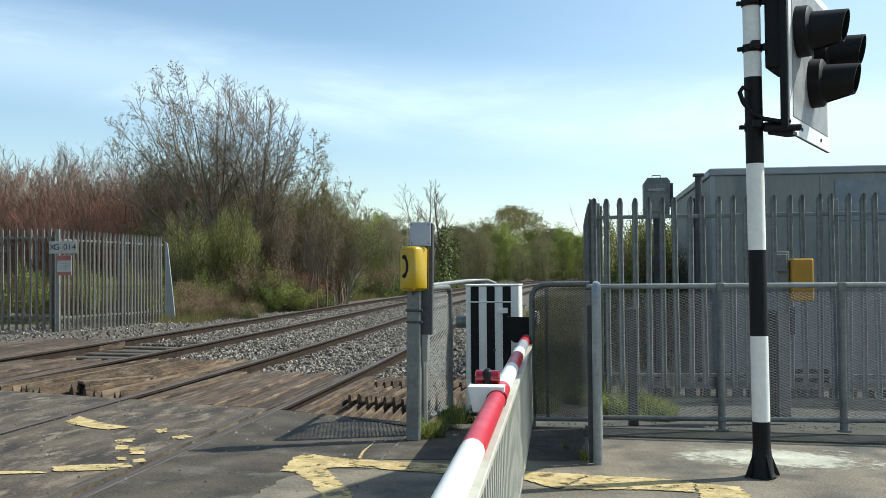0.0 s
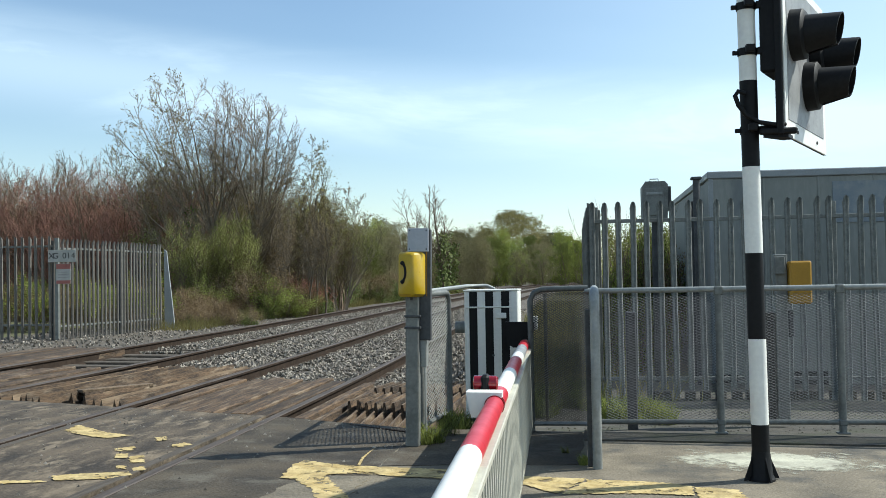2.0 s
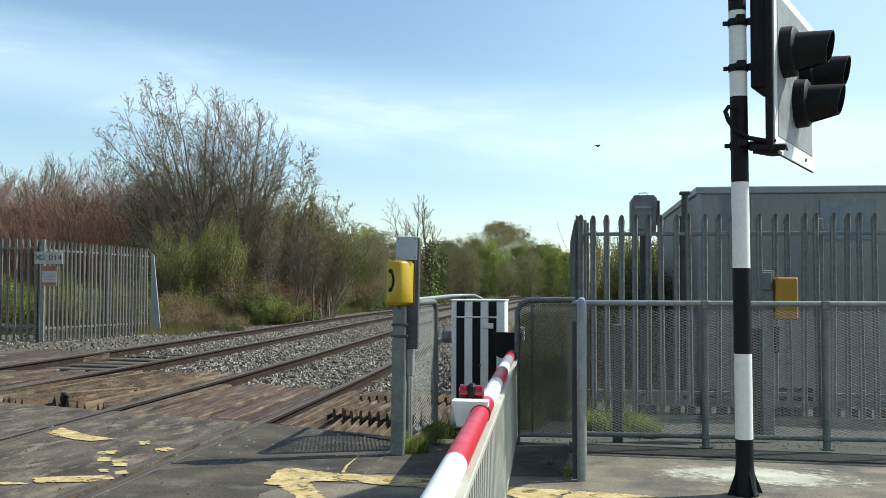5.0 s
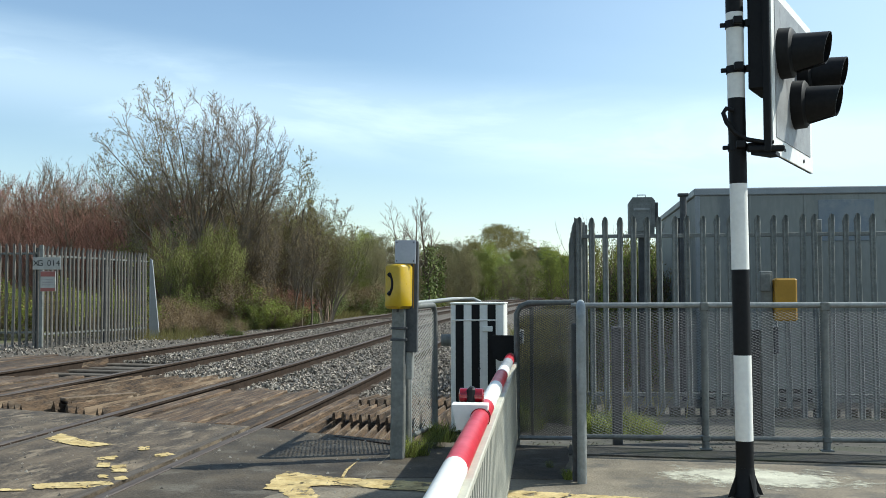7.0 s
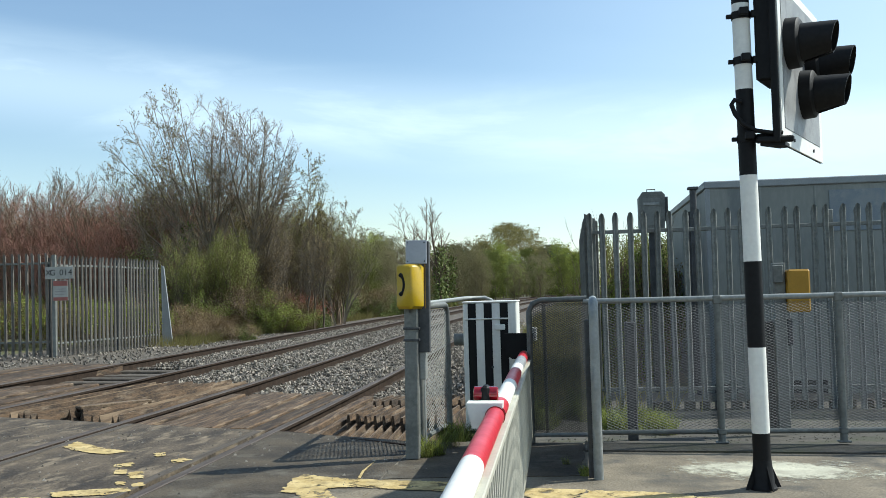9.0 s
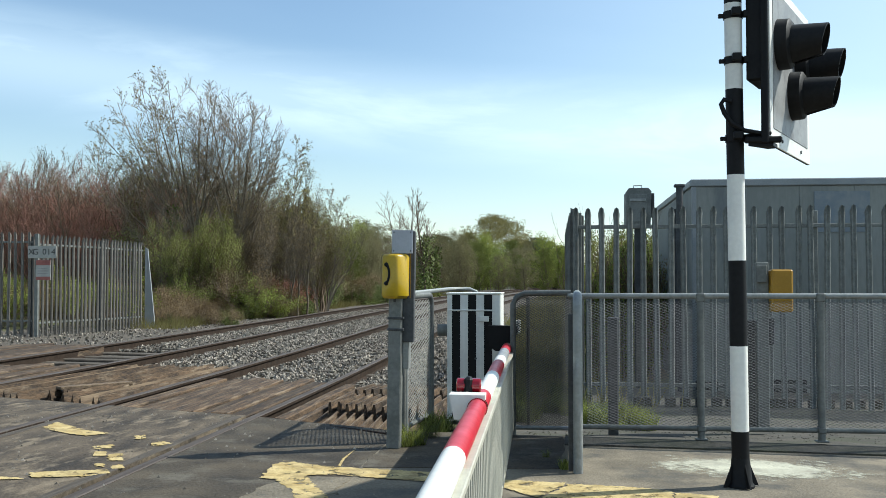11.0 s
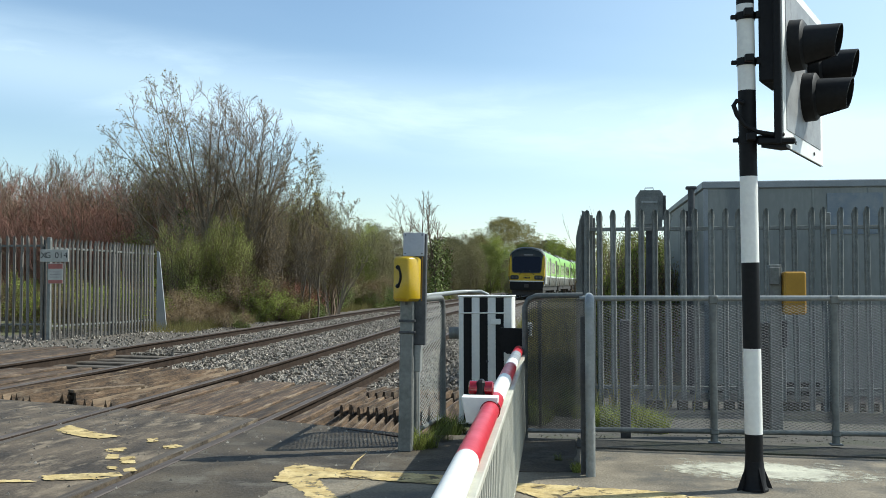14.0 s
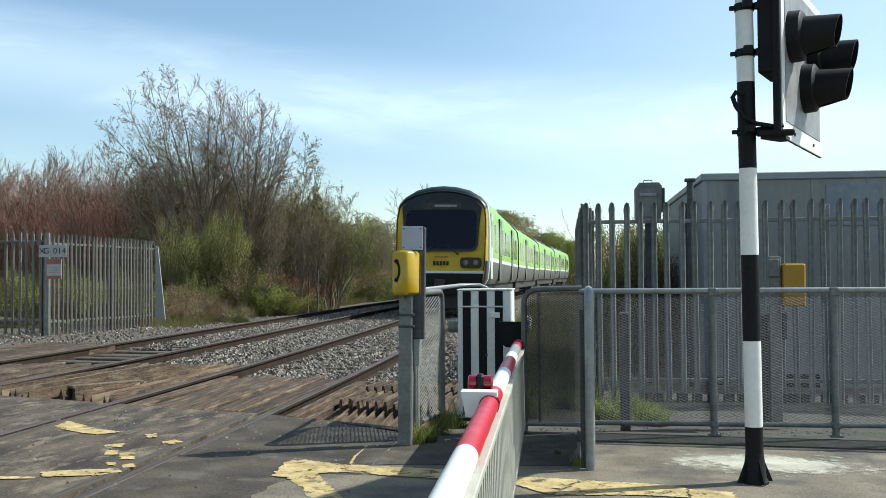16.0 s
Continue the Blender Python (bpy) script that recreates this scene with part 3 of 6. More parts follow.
def build_road():
    groove = 0.055
    cuts = [track_x(0) + r for r in RAILS]
    spans, x0 = [], -40
    for i, c in enumerate(cuts):
        inner = 1 if i % 2 == 0 else -1          # the flangeway lies inside the gauge
        lo, hi = (c - 0.04, c + 0.04 + groove) if inner > 0 else (c - 0.04 - groove, c + 0.04)
        spans.append((x0, lo))
        x0 = hi
    spans += [(x0, -1.25), (-1.25, 40)]
    for a, b in spans:
        k = max(1, int((b - a) / 0.4))
        top = [(a + (b - a) * i / k, edge_y(a + (b - a) * i / k) + (0.03 * noise.noise(Vector((i * 0.9, a, 0))))) for i in range(k + 1)]
        s = Shape().prism([(a, -30), (b, -30), *top[::-1]], -0.3, 0.0)
        structure("road", s, "asphalt_fresh" if b == -1.25 else "asphalt" if b <= -1.2 else "asphalt_old", "worn dark asphalt of the level crossing" if b <= -1.2 else "pale worn asphalt beside the railing")
    s = Shape().prism([(-40, -30), (-1.4, -30), (-1.4, 7.8), (-40, 7.8)], -0.28, -0.07)
    structure("flangeway_bed", s, "pit", "dirt in the grooves beside the rails")
    for i, c in enumerate(cuts):                 # worn steel guard strips along the grooves
        sd = 1 if i % 2 == 0 else -1
        a0, a1 = sorted((c + sd * 0.098, c + sd * 0.17))
        y1 = edge_y(c) - 0.05
        k = 5
        for j in range(k):
            ya, yb = -12 + (y1 + 12) * j / k, -12 + (y1 + 12) * (j + 1) / k - 0.012
            structure("guard_strip", Shape().box(a0, a1, ya, yb, -0.06, 0.006, 0.003), "guard_steel", "worn brown steel strip beside the rail groove")
    # paler worn surface in front of the yellow line
    rng = random.Random(5)

    def ragged(pts, step=0.06, amount=0.02):
        out = []
        for (ax, ay), (bx, by) in zip(pts, pts[1:] + pts[:1]):
            n = max(1, int(math.hypot(bx - ax, by - ay) / step))
            out += [(ax + (bx - ax) * i / n + rng.uniform(-amount, amount), ay + (by - ay) * i / n + rng.uniform(-amount, amount)) for i in range(n)]
        return out

    s = Shape().prism(ragged([(-1.85, 2.0), (-1.24, 2.0), (-1.24, 5.95), (-1.55, 5.92), (-1.68, 5.6)]), -0.02, 0.004)
    structure("road_patch", s, "asphalt_old", "pale worn asphalt patch")
    # dark strip that paints the railing's shadow, with some dirt, on the ground
    s = Shape().prism(ragged([(0.02, 7.45), (0.02, 7.83), (12, 7.83), (12, 7.45)], 0.2, 0.01), -0.02, 0.012)
    structure("kerb", s, "gravel", "dark strip of dirt and painted shadow along the foot of the railing")
    # darker overlay: shade of the hooped panel put into the ground colour
    s = Shape().prism(ragged([(-1.24, 6.3), (0.0, 6.5), (0.02, 7.86), (-1.24, 7.86)], 0.1, 0.02), -0.02, 0.004)
    structure("road_patch", s, "asphalt_fresh", "asphalt round the barrier machine, coloured dark for the panel's shade")
    disc = Shape().prism([(0.95 * math.cos(k * 0.1309), 0.55 * math.sin(k * 0.1309)) for k in range(48)], -0.02, 0.003)
    ob = structure("cement_patch", disc, "cement", "whitish cement spilt round the foot of the post")
    ob.matrix_basis = pose(1.22, 6.78, 0)
    lines = [
        [(-1.75, 5.83), (-1.79, 6.25), (-1.77, 6.41), (-1.56, 6.31), (-1.38, 6.26), (-1.11, 6.24), (-0.6, 6.19), (-0.36, 6.07), (-0.35, 5.86), (-0.77, 5.92), (-1.09, 5.97), (-1.35, 6.03), (-1.51, 5.96), (-1.37, 5.65), (-1.21, 5.33), (-1.1, 5.0), (-1.26, 4.97), (-1.33, 5.19), (-1.48, 5.53), (-1.65, 5.82)],
        [(-0.35, 5.85), (-0.12, 5.6), (0.04, 6.03), (-0.35, 6.06)],
        [(-0.1, 5.6), (0.42, 5.67), (0.61, 5.65), (0.62, 5.9), (0.47, 5.97), (0.05, 6.02)],
        [(0.62, 5.4), (0.9, 5.4), (0.86, 5.83), (0.63, 5.88)],
        [(-3.94, 7.41), (-3.98, 7.71), (-3.77, 7.53), (-3.57, 7.36), (-3.32, 7.26), (-3.44, 7.1), (-3.67, 7.2)],
        [(-3.12, 5.72), (-3.02, 5.79), (-2.71, 5.9), (-2.66, 5.8), (-2.75, 5.68), (-3.04, 5.59)],
        [(-3.87, 5.48), (-3.1, 5.58), (-3.06, 5.54), (-3.74, 5.31)],
        [(-3.08, 6.48), (-3.0, 6.51), (-2.94, 6.35), (-3.0, 6.32)],
        [(-2.94, 6.41), (-2.88, 6.47), (-2.75, 6.2), (-2.85, 6.2)],
        [(-2.89, 6.09), (-2.81, 6.07), (-2.78, 5.99), (-2.83, 5.99)],
        [(-2.75, 6.02), (-2.69, 6.09), (-2.64, 5.94), (-2.7, 5.93)],
        [(-3.18, 6.69), (-3.08, 6.78), (-3.03, 6.62), (-3.14, 6.58)],
        [(-2.85, 6.87), (-2.81, 6.98), (-2.7, 6.92), (-2.74, 6.82), (-2.81, 6.78)],
        [(-3.1, 7.16), (-3.04, 7.23), (-2.98, 7.08), (-3.02, 7.02)],
        [(-1.385, 6.26), (-1.415, 6.52), (-1.412, 6.85), (-1.395, 7.05), (-1.405, 6.85), (-1.396, 6.52), (-1.365, 6.26)],
    ]
    for pts in lines:
        edge = ragged(pts, 0.016, 0.013 if len(pts) != 7 or pts[0][0] < -3 else 0.002)
        s = Shape().add([(x, y, 0.0062) for x, y in edge], [tuple(range(len(edge)))])
        structure("road_marking", s, "yellow_line", "worn yellow road paint")


def sweep_rail(off, y0, y1, step):
    """A rail along the track: a foot, a thin web and a rounded head."""
    prof = [(-0.07, -0.16), (0.07, -0.16), (0.07, -0.148), (0.012, -0.125), (0.012, -0.045), (0.036, -0.03), (0.036, -0.006), (0.03, 0.0),
            (-0.03, 0.0), (-0.036, -0.006), (-0.036, -0.03), (-0.012, -0.045), (-0.012, -0.125), (-0.07, -0.148)]
    s = Shape()
    n, ys = len(prof), []
    y = y0
    while y < y1:
        ys.append(y)
        y += step if y < 60 else step * 3
    for y in ys:
        slope = (track_x(y + 0.1) - track_x(y - 0.1)) / 0.2
        c = math.hypot(1, slope)
        s.v += [(track_x(y) + (off + px) / c, y - slope * (off + px) / c, pz + 0.006 + track_z(y)) for px, pz in prof]
    for i in range(len(ys) - 1):
        for k in range(n):
            s.f.append((i * n + k, i * n + (k + 1) % n, (i + 1) * n + (k + 1) % n, (i + 1) * n + k))
            s.mi.append(1 if k in (6, 7, 8) else 0)
    return s


def build_tracks():
    for r in RAILS:
        tagged(part("rail", sweep_rail(r, -12, 330, 1.0), ("rust", "rail_top"), None, "rusty steel rail with a worn bright head", smooth=35), kind="structure")
    # ballast bed
    s = Shape()
    prof = [(-SPACING - 7.5, -0.36), (-SPACING - 5.0, -0.27), (-SPACING - 2.6, -0.24), (-SPACING - 1.9, -0.2), (-SPACING - 1.4, -0.16), (-SPACING, -0.16), (-1.7, -0.16), (0, -0.155), (1.35, -0.165), (1.9, -0.24), (2.6, -0.5)]
    ys = [6.5 + 0.5 * i for i in range(60)] + [37 + 2 * i for i in range(60)] + [160 + 10 * i for i in range(18)]
    n = len(prof)
    for y in ys:
        s.v += [(track_x(y) + px, y, pz + track_z(y) + 0.02 * noise.noise(Vector((px * 3, y * 2, 3)))) for px, pz in prof]
    s.f = [(j * n + i, j * n + i + 1, (j + 1) * n + i + 1, (j + 1) * n + i) for j in range(len(ys) - 1) for i in range(n - 1)]
    s.mi = [0] * len(s.f)
    structure("ballast_bed", s, "ballast", "grey crushed-stone track bed")
    # sleepers
    chips = Shape()
    cr = random.Random(44)
    for _ in range(1100):
        x, y, r = cr.uniform(-6.5, -1.0), 4.6 + 4.2 * cr.random() ** 0.7, 0.003 + 0.009 * cr.random() ** 2
        if y > edge_y(x) - 0.05:
            continue
        chips.add([(x - r, y - r, 0), (x + r * 1.2, y - r * 0.6, 0), (x + r * 0.3, y + r, 0), (x, y, r * 1.3)], [(0, 1, 3), (1, 2, 3), (2, 0, 3)])
    tagged(part("stone_chips", chips, "stone", None, "small pale stone chips scattered on the asphalt"), category="gravel", kind="stuff")
    sm = mesh_of(Shape().box(-1.3, 1.3, -0.125, 0.125, -0.3, -0.124, 0.015), "sleeper", "sleeper")
    rng = random.Random(3)
    for k in range(2):
        off = -SPACING if k == 0 else 0
        for i in range(52):
            y = 10.2 + 0.68 * i + rng.uniform(-0.02, 0.02)
            ob = part("sleeper", sm, None, None, at=pose(track_x(y) + off, y, rng.uniform(-0.01, 0.012), 0, 0, rng.uniform(-1, 1)))
            tagged(ob, "weathered grey sleeper half buried in ballast", "sleeper", "sleepers of the railway")
    # loose stones
    rng = np.random.default_rng(11)
    tet = np.array([(1, 0, -0.3), (-0.5, 0.87, -0.3), (-0.5, -0.87, -0.3), (0.6, 0.5, 0.5), (-0.7, 0.2, 0.6), (0.1, -0.7, 0.55)])
    tf = np.array([(0, 1, 3), (1, 4, 3), (1, 2, 4), (2, 5, 4), (2, 0, 5), (0, 3, 5), (3, 4, 5)])
    count = 42000
    u = rng.random(count)
    yy = 9.0 + 34 * u ** 1.7
    dx = rng.uniform(-SPACING - 2.3, 1.9, count)
    keep = np.ones(count, bool)
    zz = np.full(count, -0.134)
    for i in range(count):
        d = dx[i]
        if any(abs(d - r) < 0.09 for r in RAILS):
            keep[i] = False
        if -SPACING - 0.85 < d < 1.0 and yy[i] < 12.0:
            keep[i] = False
        if abs(d + SPACING) < 0.8 and yy[i] < 17.5 and u[i] * 7 % 1 < 0.93:
            keep[i] = False
        if -SPACING + 0.85 < d < -0.85 and yy[i] < 13.6 + 0.5 * math.sin(d * 9):
            keep[i] = False
        if d < -SPACING - 1.0 and yy[i] < 21 and u[i] * 13 % 1 < 0.8:
            keep[i] = False
        if d > 0.75 and yy[i] < 11.6:
            keep[i] = False
        if d > 1.3:
            zz[i] -= (d - 1.3) * 0.18
        if d < -SPACING - 1.4:
            zz[i] -= (-SPACING - 1.4 - d) * 0.2
    side = rng.random(count) < 0.05
    dx[side] = -SPACING - 2.0 - 4.5 * rng.random(side.sum())
    yy[side] = 16 + 20 * rng.random(side.sum())
    zz[side] = -0.24
    keep |= side
    idx = np.nonzero(keep)[0]
    size = rng.uniform(0.018, 0.042, count)
    ang = rng.random((count, 3)) * 6.28
    vs = np.empty((len(idx) * 6, 3))
    for j, i in enumerate(idx):
        r = np.array(Euler(ang[i]).to_matrix())
        vs[j * 6:j * 6 + 6] = (tet * size[i] * np.array((1.2, 0.9, 0.8))) @ r.T + (track_x(yy[i]) + dx[i], yy[i], zz[i] + 0.012)
    fs = (tf[None] + 6 * np.arange(len(idx))[:, None, None]).reshape(-1, 3)
    me = bpy.data.meshes.new("ballast_stones")
    me.from_pydata(vs.tolist(), [], fs.tolist())
    me.materials.append(M["stone"])
    ob = tagged(new("ballast_stones", me), "loose pale grey ballast stones between the rails", "ballast", kind="stuff")


def build_crossing_timber():
    """Boards between the rails, and the ridged timber panels that keep walkers off the track."""
    rng = random.Random(8)
    c = track_x(9)
    decks = [(c - GAUGE / 2 + 0.11, c + GAUGE / 2 - 0.11, 8.72, 11.7, 8, False), (c - SPACING + GAUGE / 2 + 0.07, c - GAUGE / 2 - 0.06, 9.1, 13.2, 16, True),
             (c - SPACING - GAUGE / 2 + 0.11, c - SPACING + GAUGE / 2 - 0.11, 9.75, 12.7, 7, False), (c - SPACING - GAUGE / 2 - 1.6, c - SPACING - GAUGE / 2 - 0.07, 10.6, 16.5, 7, False)]
    for x0, x1, y0, y1, n, ridged in decks:
        deck = thing("timber_deck", ((x0 + x1) / 2, y0, -0.2), "brown weathered timber boards laid between the rails", "crossing deck", "timber decks of the crossing")
        w = (x1 - x0) / n
        for i in range(n):
            a = -(x1 - x0) / 2 + i * w
            ya = edge_y(x0 + (i + 0.5) * w) - y0 + 0.03 + (rng.uniform(0.1, 0.25) if ridged else 0)
            if ridged and i in (7, 8, 9, 10):
                ya += (0.35, 0.5, 0.42, 0.25)[i - 7]
            s = Shape()
            yb = y1 - y0 + rng.uniform(-0.25, 0.25)
            if ridged:
                h = 0.235 + rng.uniform(-0.02, 0.015)
                s.add([(a, ya, 0), (a + w * 0.96, ya, 0), (a + w * 0.5, ya + 0.01, h), (a, yb, 0), (a + w * 0.96, yb, 0), (a + w * 0.5, yb, h - 0.05)],
                      [(0, 1, 2), (3, 5, 4), (0, 2, 5, 3), (1, 4, 5, 2), (0, 3, 4, 1)])
            else:
                s.box(a + 0.004, a + w - 0.004, ya, yb, 0, 0.19 + rng.uniform(-0.02, 0.012), 0.012)
            part("board", s, "timber_pale" if rng.random() < (0.12 if ridged else 0.06) else "timber", deck)
        if ridged:
            # dark slab: the shade between and under the boards, as colour
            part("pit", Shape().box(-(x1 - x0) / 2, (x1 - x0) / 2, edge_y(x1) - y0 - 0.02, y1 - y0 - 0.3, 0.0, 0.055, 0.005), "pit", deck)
            part("broken_board", Shape().box(-0.3, 0.5, -0.06, 0.06, 0, 0.035, 0.006, Matrix.Translation((0.15, 1.0, 0.2)) @ Matrix.Rotation(radians(52), 4, "Z")), "timber_pale", deck, "loose bleached board")
    # ridged panels beside the near rail: rows of sawn arris blades
    guard = thing("trespass_guard", (c + GAUGE / 2 + 0.09, 8.5, -0.2), "brown sawtooth timber panels beside the rail", "trespass guard")
    # dark slab added so the gaps between blades look deep in shade
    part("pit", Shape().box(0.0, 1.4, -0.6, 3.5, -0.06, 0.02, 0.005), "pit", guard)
    part("plank", Shape().box(0.0, 0.12, 0.0, 3.1, 0.02, 0.16, 0.01), "timber", guard)
    part("plank", Shape().box(0.13, 0.2, -0.06, 3.2, 0.02, 0.12, 0.01), "timber", guard)
    # three panels of sawn arris blades, each standing a little over the end of the one before
    for row in range(3):
        for i in range(12):
            a = 0.235 + i * 0.094
            y0 = (0.03 - 0.43 * a, 1.30 - 0.5 * a, 2.42 - 0.1 * a)[row] + rng.uniform(-0.02, 0.02)
            y1 = (1.29 - 0.5 * a, 2.41 - 0.1 * a, 3.5)[row]
            wd = (0.046, 0.062, 0.07)[row]
            h = (0.045, 0.18, 0.178)[row] + rng.uniform(-0.012, 0.01)
            lo = (0.10, 0.135, 0.13)[row]
            s = Shape().add([(a, y0, 0.02), (a + wd, y0, 0.02), (a + wd * 0.6, y0 + 0.05 - 0.04 * (row > 0), h), (a + wd * 0.3, y0 + 0.05 - 0.04 * (row > 0), h), (a, y1, 0.02), (a + wd, y1, 0.02), (a + wd * 0.6, y1, lo), (a + wd * 0.3, y1, lo)],
                            [(0, 1, 2, 3), (4, 7, 6, 5), (3, 2, 6, 7), (1, 5, 6, 2), (0, 3, 7, 4), (0, 4, 5, 1)])
            # pale top face paints the sunlit edge of the blade
            if row == 0 or rng.random() < 0.5:
                s.mi[2] = 1
            part("wedge", s, ("timber", "timber_pale"), guard)
    part("edge_angle", Shape().box(0, 1.5, -0.05, -0.01, 0.0, 0.19, 0.004, Matrix.Rotation(radians(-33.5), 4, "Z")), "rust", guard, "rusty steel edge")


# ---- railings ----
def diamond_mesh(w, h, dx=0.048, dz=0.02, t=0.0027):
    """A sheet of expanded metal, w wide and h high, as zigzag strands."""
    s = Shape()
    nx, nz = int(w / dx), int(h / dz)
    ddx, ddz = w / nx, h / nz
    for j in range(nz):
        for i in range(nx * 2):
            x0, x1 = i * ddx / 2, (i + 1) * ddx / 2
            z0 = j * ddz + (ddz * 0.5 if i % 2 == 0 else 0) * (1 if j % 2 == 0 else 1)
            z1 = j * ddz + (0 if i % 2 == 0 else ddz * 0.5)
            for k in (0, 1):
                a, b = (z0, z1) if k == 0 else (j * ddz + ddz - (z0 - j * ddz), j * ddz + ddz - (z1 - j * ddz))
                s.add([(x0, 0, a - t / 2), (x1, 0, b - t / 2), (x1, 0.004, b + t / 2), (x0, 0.004, a + t / 2)], [(0, 1, 2, 3)])
    return s


def build_railings():
    y, x0, w, h = 7.83, 0.17, 0.87, 1.075
    rail = thing("guard_railing", (x0, y, 0), "galvanised tubular railing with expanded metal infill", "railing")
    n = 7
    part("top_rail", Shape().tube([(-0.12, 0, h), (n * w, 0, h)], 0.0215, 10), "galv", rail, smooth=40)
    part("bottom_rail", Shape().tube([(-0.1, 0, 0.085), (n * w, 0, 0.085)], 0.019, 10), "galv_old", rail, smooth=40)
    post = mesh_of(Shape().tube([(0, 0, 0.0), (0, 0, h)], 0.028, 10).box(-0.045, 0.045, -0.04, 0.04, 0, 0.012).box(-0.034, 0.034, -0.03, 0.03, h - 0.045, h + 0.024, 0.01).box(-0.034, 0.034, -0.03, 0.03, 0.06, 0.11, 0.01), "post", "galv_old", 40)
    for i in range(1, n):
        part("post", post, None, rail, at=pose(i * w, 0, 0))
    infill = mesh_of(diamond_mesh(w - 0.05, h - 0.14), "infill", "galv_dark")
    for i in range(n):
        part("infill", infill, None, rail, at=pose(i * w + 0.025, 0.0, 0.105))
    # the hooped panel that stands out towards the road
    panel = thing("hooped_panel", (0.105, 6.38, 0, 0, 0, 89.3), "galvanised hooped panel seen along its mesh", "railing", "hooped railing panels")
    wd = 1.42
    part("tube_frame", Shape().tube(hoop(wd, 1.09, 0.03, 0.1), 0.03, 10), "galv", panel, smooth=40)
    part("cross_tube", Shape().tube([(0.0, 0, 0.1), (wd, 0, 0.1)], 0.019, 8), "galv_old", panel, smooth=40)
    part("infill", diamond_mesh(wd - 0.08, 0.98, 0.05, 0.021, 0.015), "galv_dark", panel, at=pose(0.04, 0.0, 0.12))
    part("edge_strip", Shape().box(0.05, 0.09, 0.02, 0.06, 0.0, 0.98, 0.006), "galv_dark", panel, "dark backing strip")
    dark = thing("hooped_panel", (-0.365, 7.84, 0), "close-meshed panel coloured dark for shade, with a tubular frame", "railing", "hooped railing panels")
    part("tube_frame", Shape().tube([(0, 0, 0), (0, 0, 1.0), (0.03, 0, 1.06), (0.09, 0, 1.085), (0.44, 0, 1.09)], 0.022, 10), "galv_old", dark, smooth=40)
    part("cross_tube", Shape().tube([(0.0, 0, 0.06), (0.44, 0, 0.06)], 0.017, 8), "galv", dark, smooth=40)
    part("mid_post", Shape().box(0.1, 0.125, 0.05, 0.075, 0.06, 1.05, 0.004), "galv_dark", dark)
    # near-black strands in two layers put the mesh's shadow into its colour
    fine = mesh_of(diamond_mesh(0.44, 0.99, 0.03, 0.013, 0.0034), "infill", "black_mesh")
    part("infill", fine, None, dark, at=pose(0.0, 0.0, 0.07))
    part("infill", fine, None, dark, at=pose(0.008, 0.03, 0.077))
    # panel between the telephone post and the barrier machine
    a, b = Vector((-1.135, 7.30, 0)), Vector((-1.045, 8.2, 0))
    d = b - a
    side = thing("hooped_panel", (a.x, a.y, 0, 0, 0, math.degrees(math.atan2(d.y, d.x))), "galvanised hooped panel with silvery expanded mesh", "railing", "hooped railing panels")
    part("tube_frame", Shape().tube(hoop(d.length, 1.055, 0.024, 0.09), 0.024, 10), "galv_old", side, smooth=40)
    part("cross_tube", Shape().tube([(0, 0, 0.1), (d.length, 0, 0.1)], 0.018, 8), "galv_old", side, smooth=40)
    part("infill", diamond_mesh(d.length - 0.06, 0.9, 0.085, 0.03, 0.0062), "galv_old", side, at=pose(0.03, 0, 0.12))
    back = thing("hooped_panel", (-1.12, 7.34, 0), "long pale galvanised hooped rail behind the machine", "railing", "hooped railing panels")
    part("tube_frame", Shape().tube([(0, 0, 0), (0, 0, 1.0), (0.02, 0.1, 1.075), (0.02, 2.7, 1.09), (0.06, 2.84, 1.09), (0.2, 2.9, 1.09), (0.27, 2.9, 1.06), (0.29, 2.9, 0.98), (0.29, 2.9, -0.3)], 0.019, 10), "galv", back, smooth=40)


def pale_mesh(h, name, metal="galv_old"):
    """A pressed W-section pale with a split, pointed head."""
    s = Shape()
    px = (-0.035, -0.024, 0.0, 0.024, 0.035)
    py = (0.008, -0.02, -0.006, -0.02, 0.008)
    tops = (h - 0.085, h - 0.02, h, h - 0.02, h - 0.085)
    flare = (1.0, 1.0, 1.0, 1.0, 1.0)
    for off in (0.0, 0.004):
        for zi in range(3):
            for k in range(5):
                z = (0.04, h - 0.15, tops[k])[zi]
                lean = -0.012 if zi == 2 and k in (1, 3) else 0
                s.v.append((px[k] * flare[k] * (1.15 if zi == 2 and k in (0, 4) else 1), py[k] + off + lean, z))
    for o in (0, 15):
        for zi in range(2):
            for k in range(4):
                q = (o + zi * 5 + k, o + zi * 5 + k + 1, o + zi * 5 + k + 6, o + zi * 5 + k + 5)
                s.f.append(q if o == 0 else q[::-1])
    for zi in range(2):
        for k in (0, 4):
            s.f.append((zi * 5 + k, zi * 5 + k + 5, zi * 5 + k + 20, zi * 5 + k + 15))
    s.f += [(10 + k, 11 + k, 26 + k, 25 + k) for k in range(4)]
    s.mi = [0] * len(s.f)
    return mesh_of(s, name, metal)


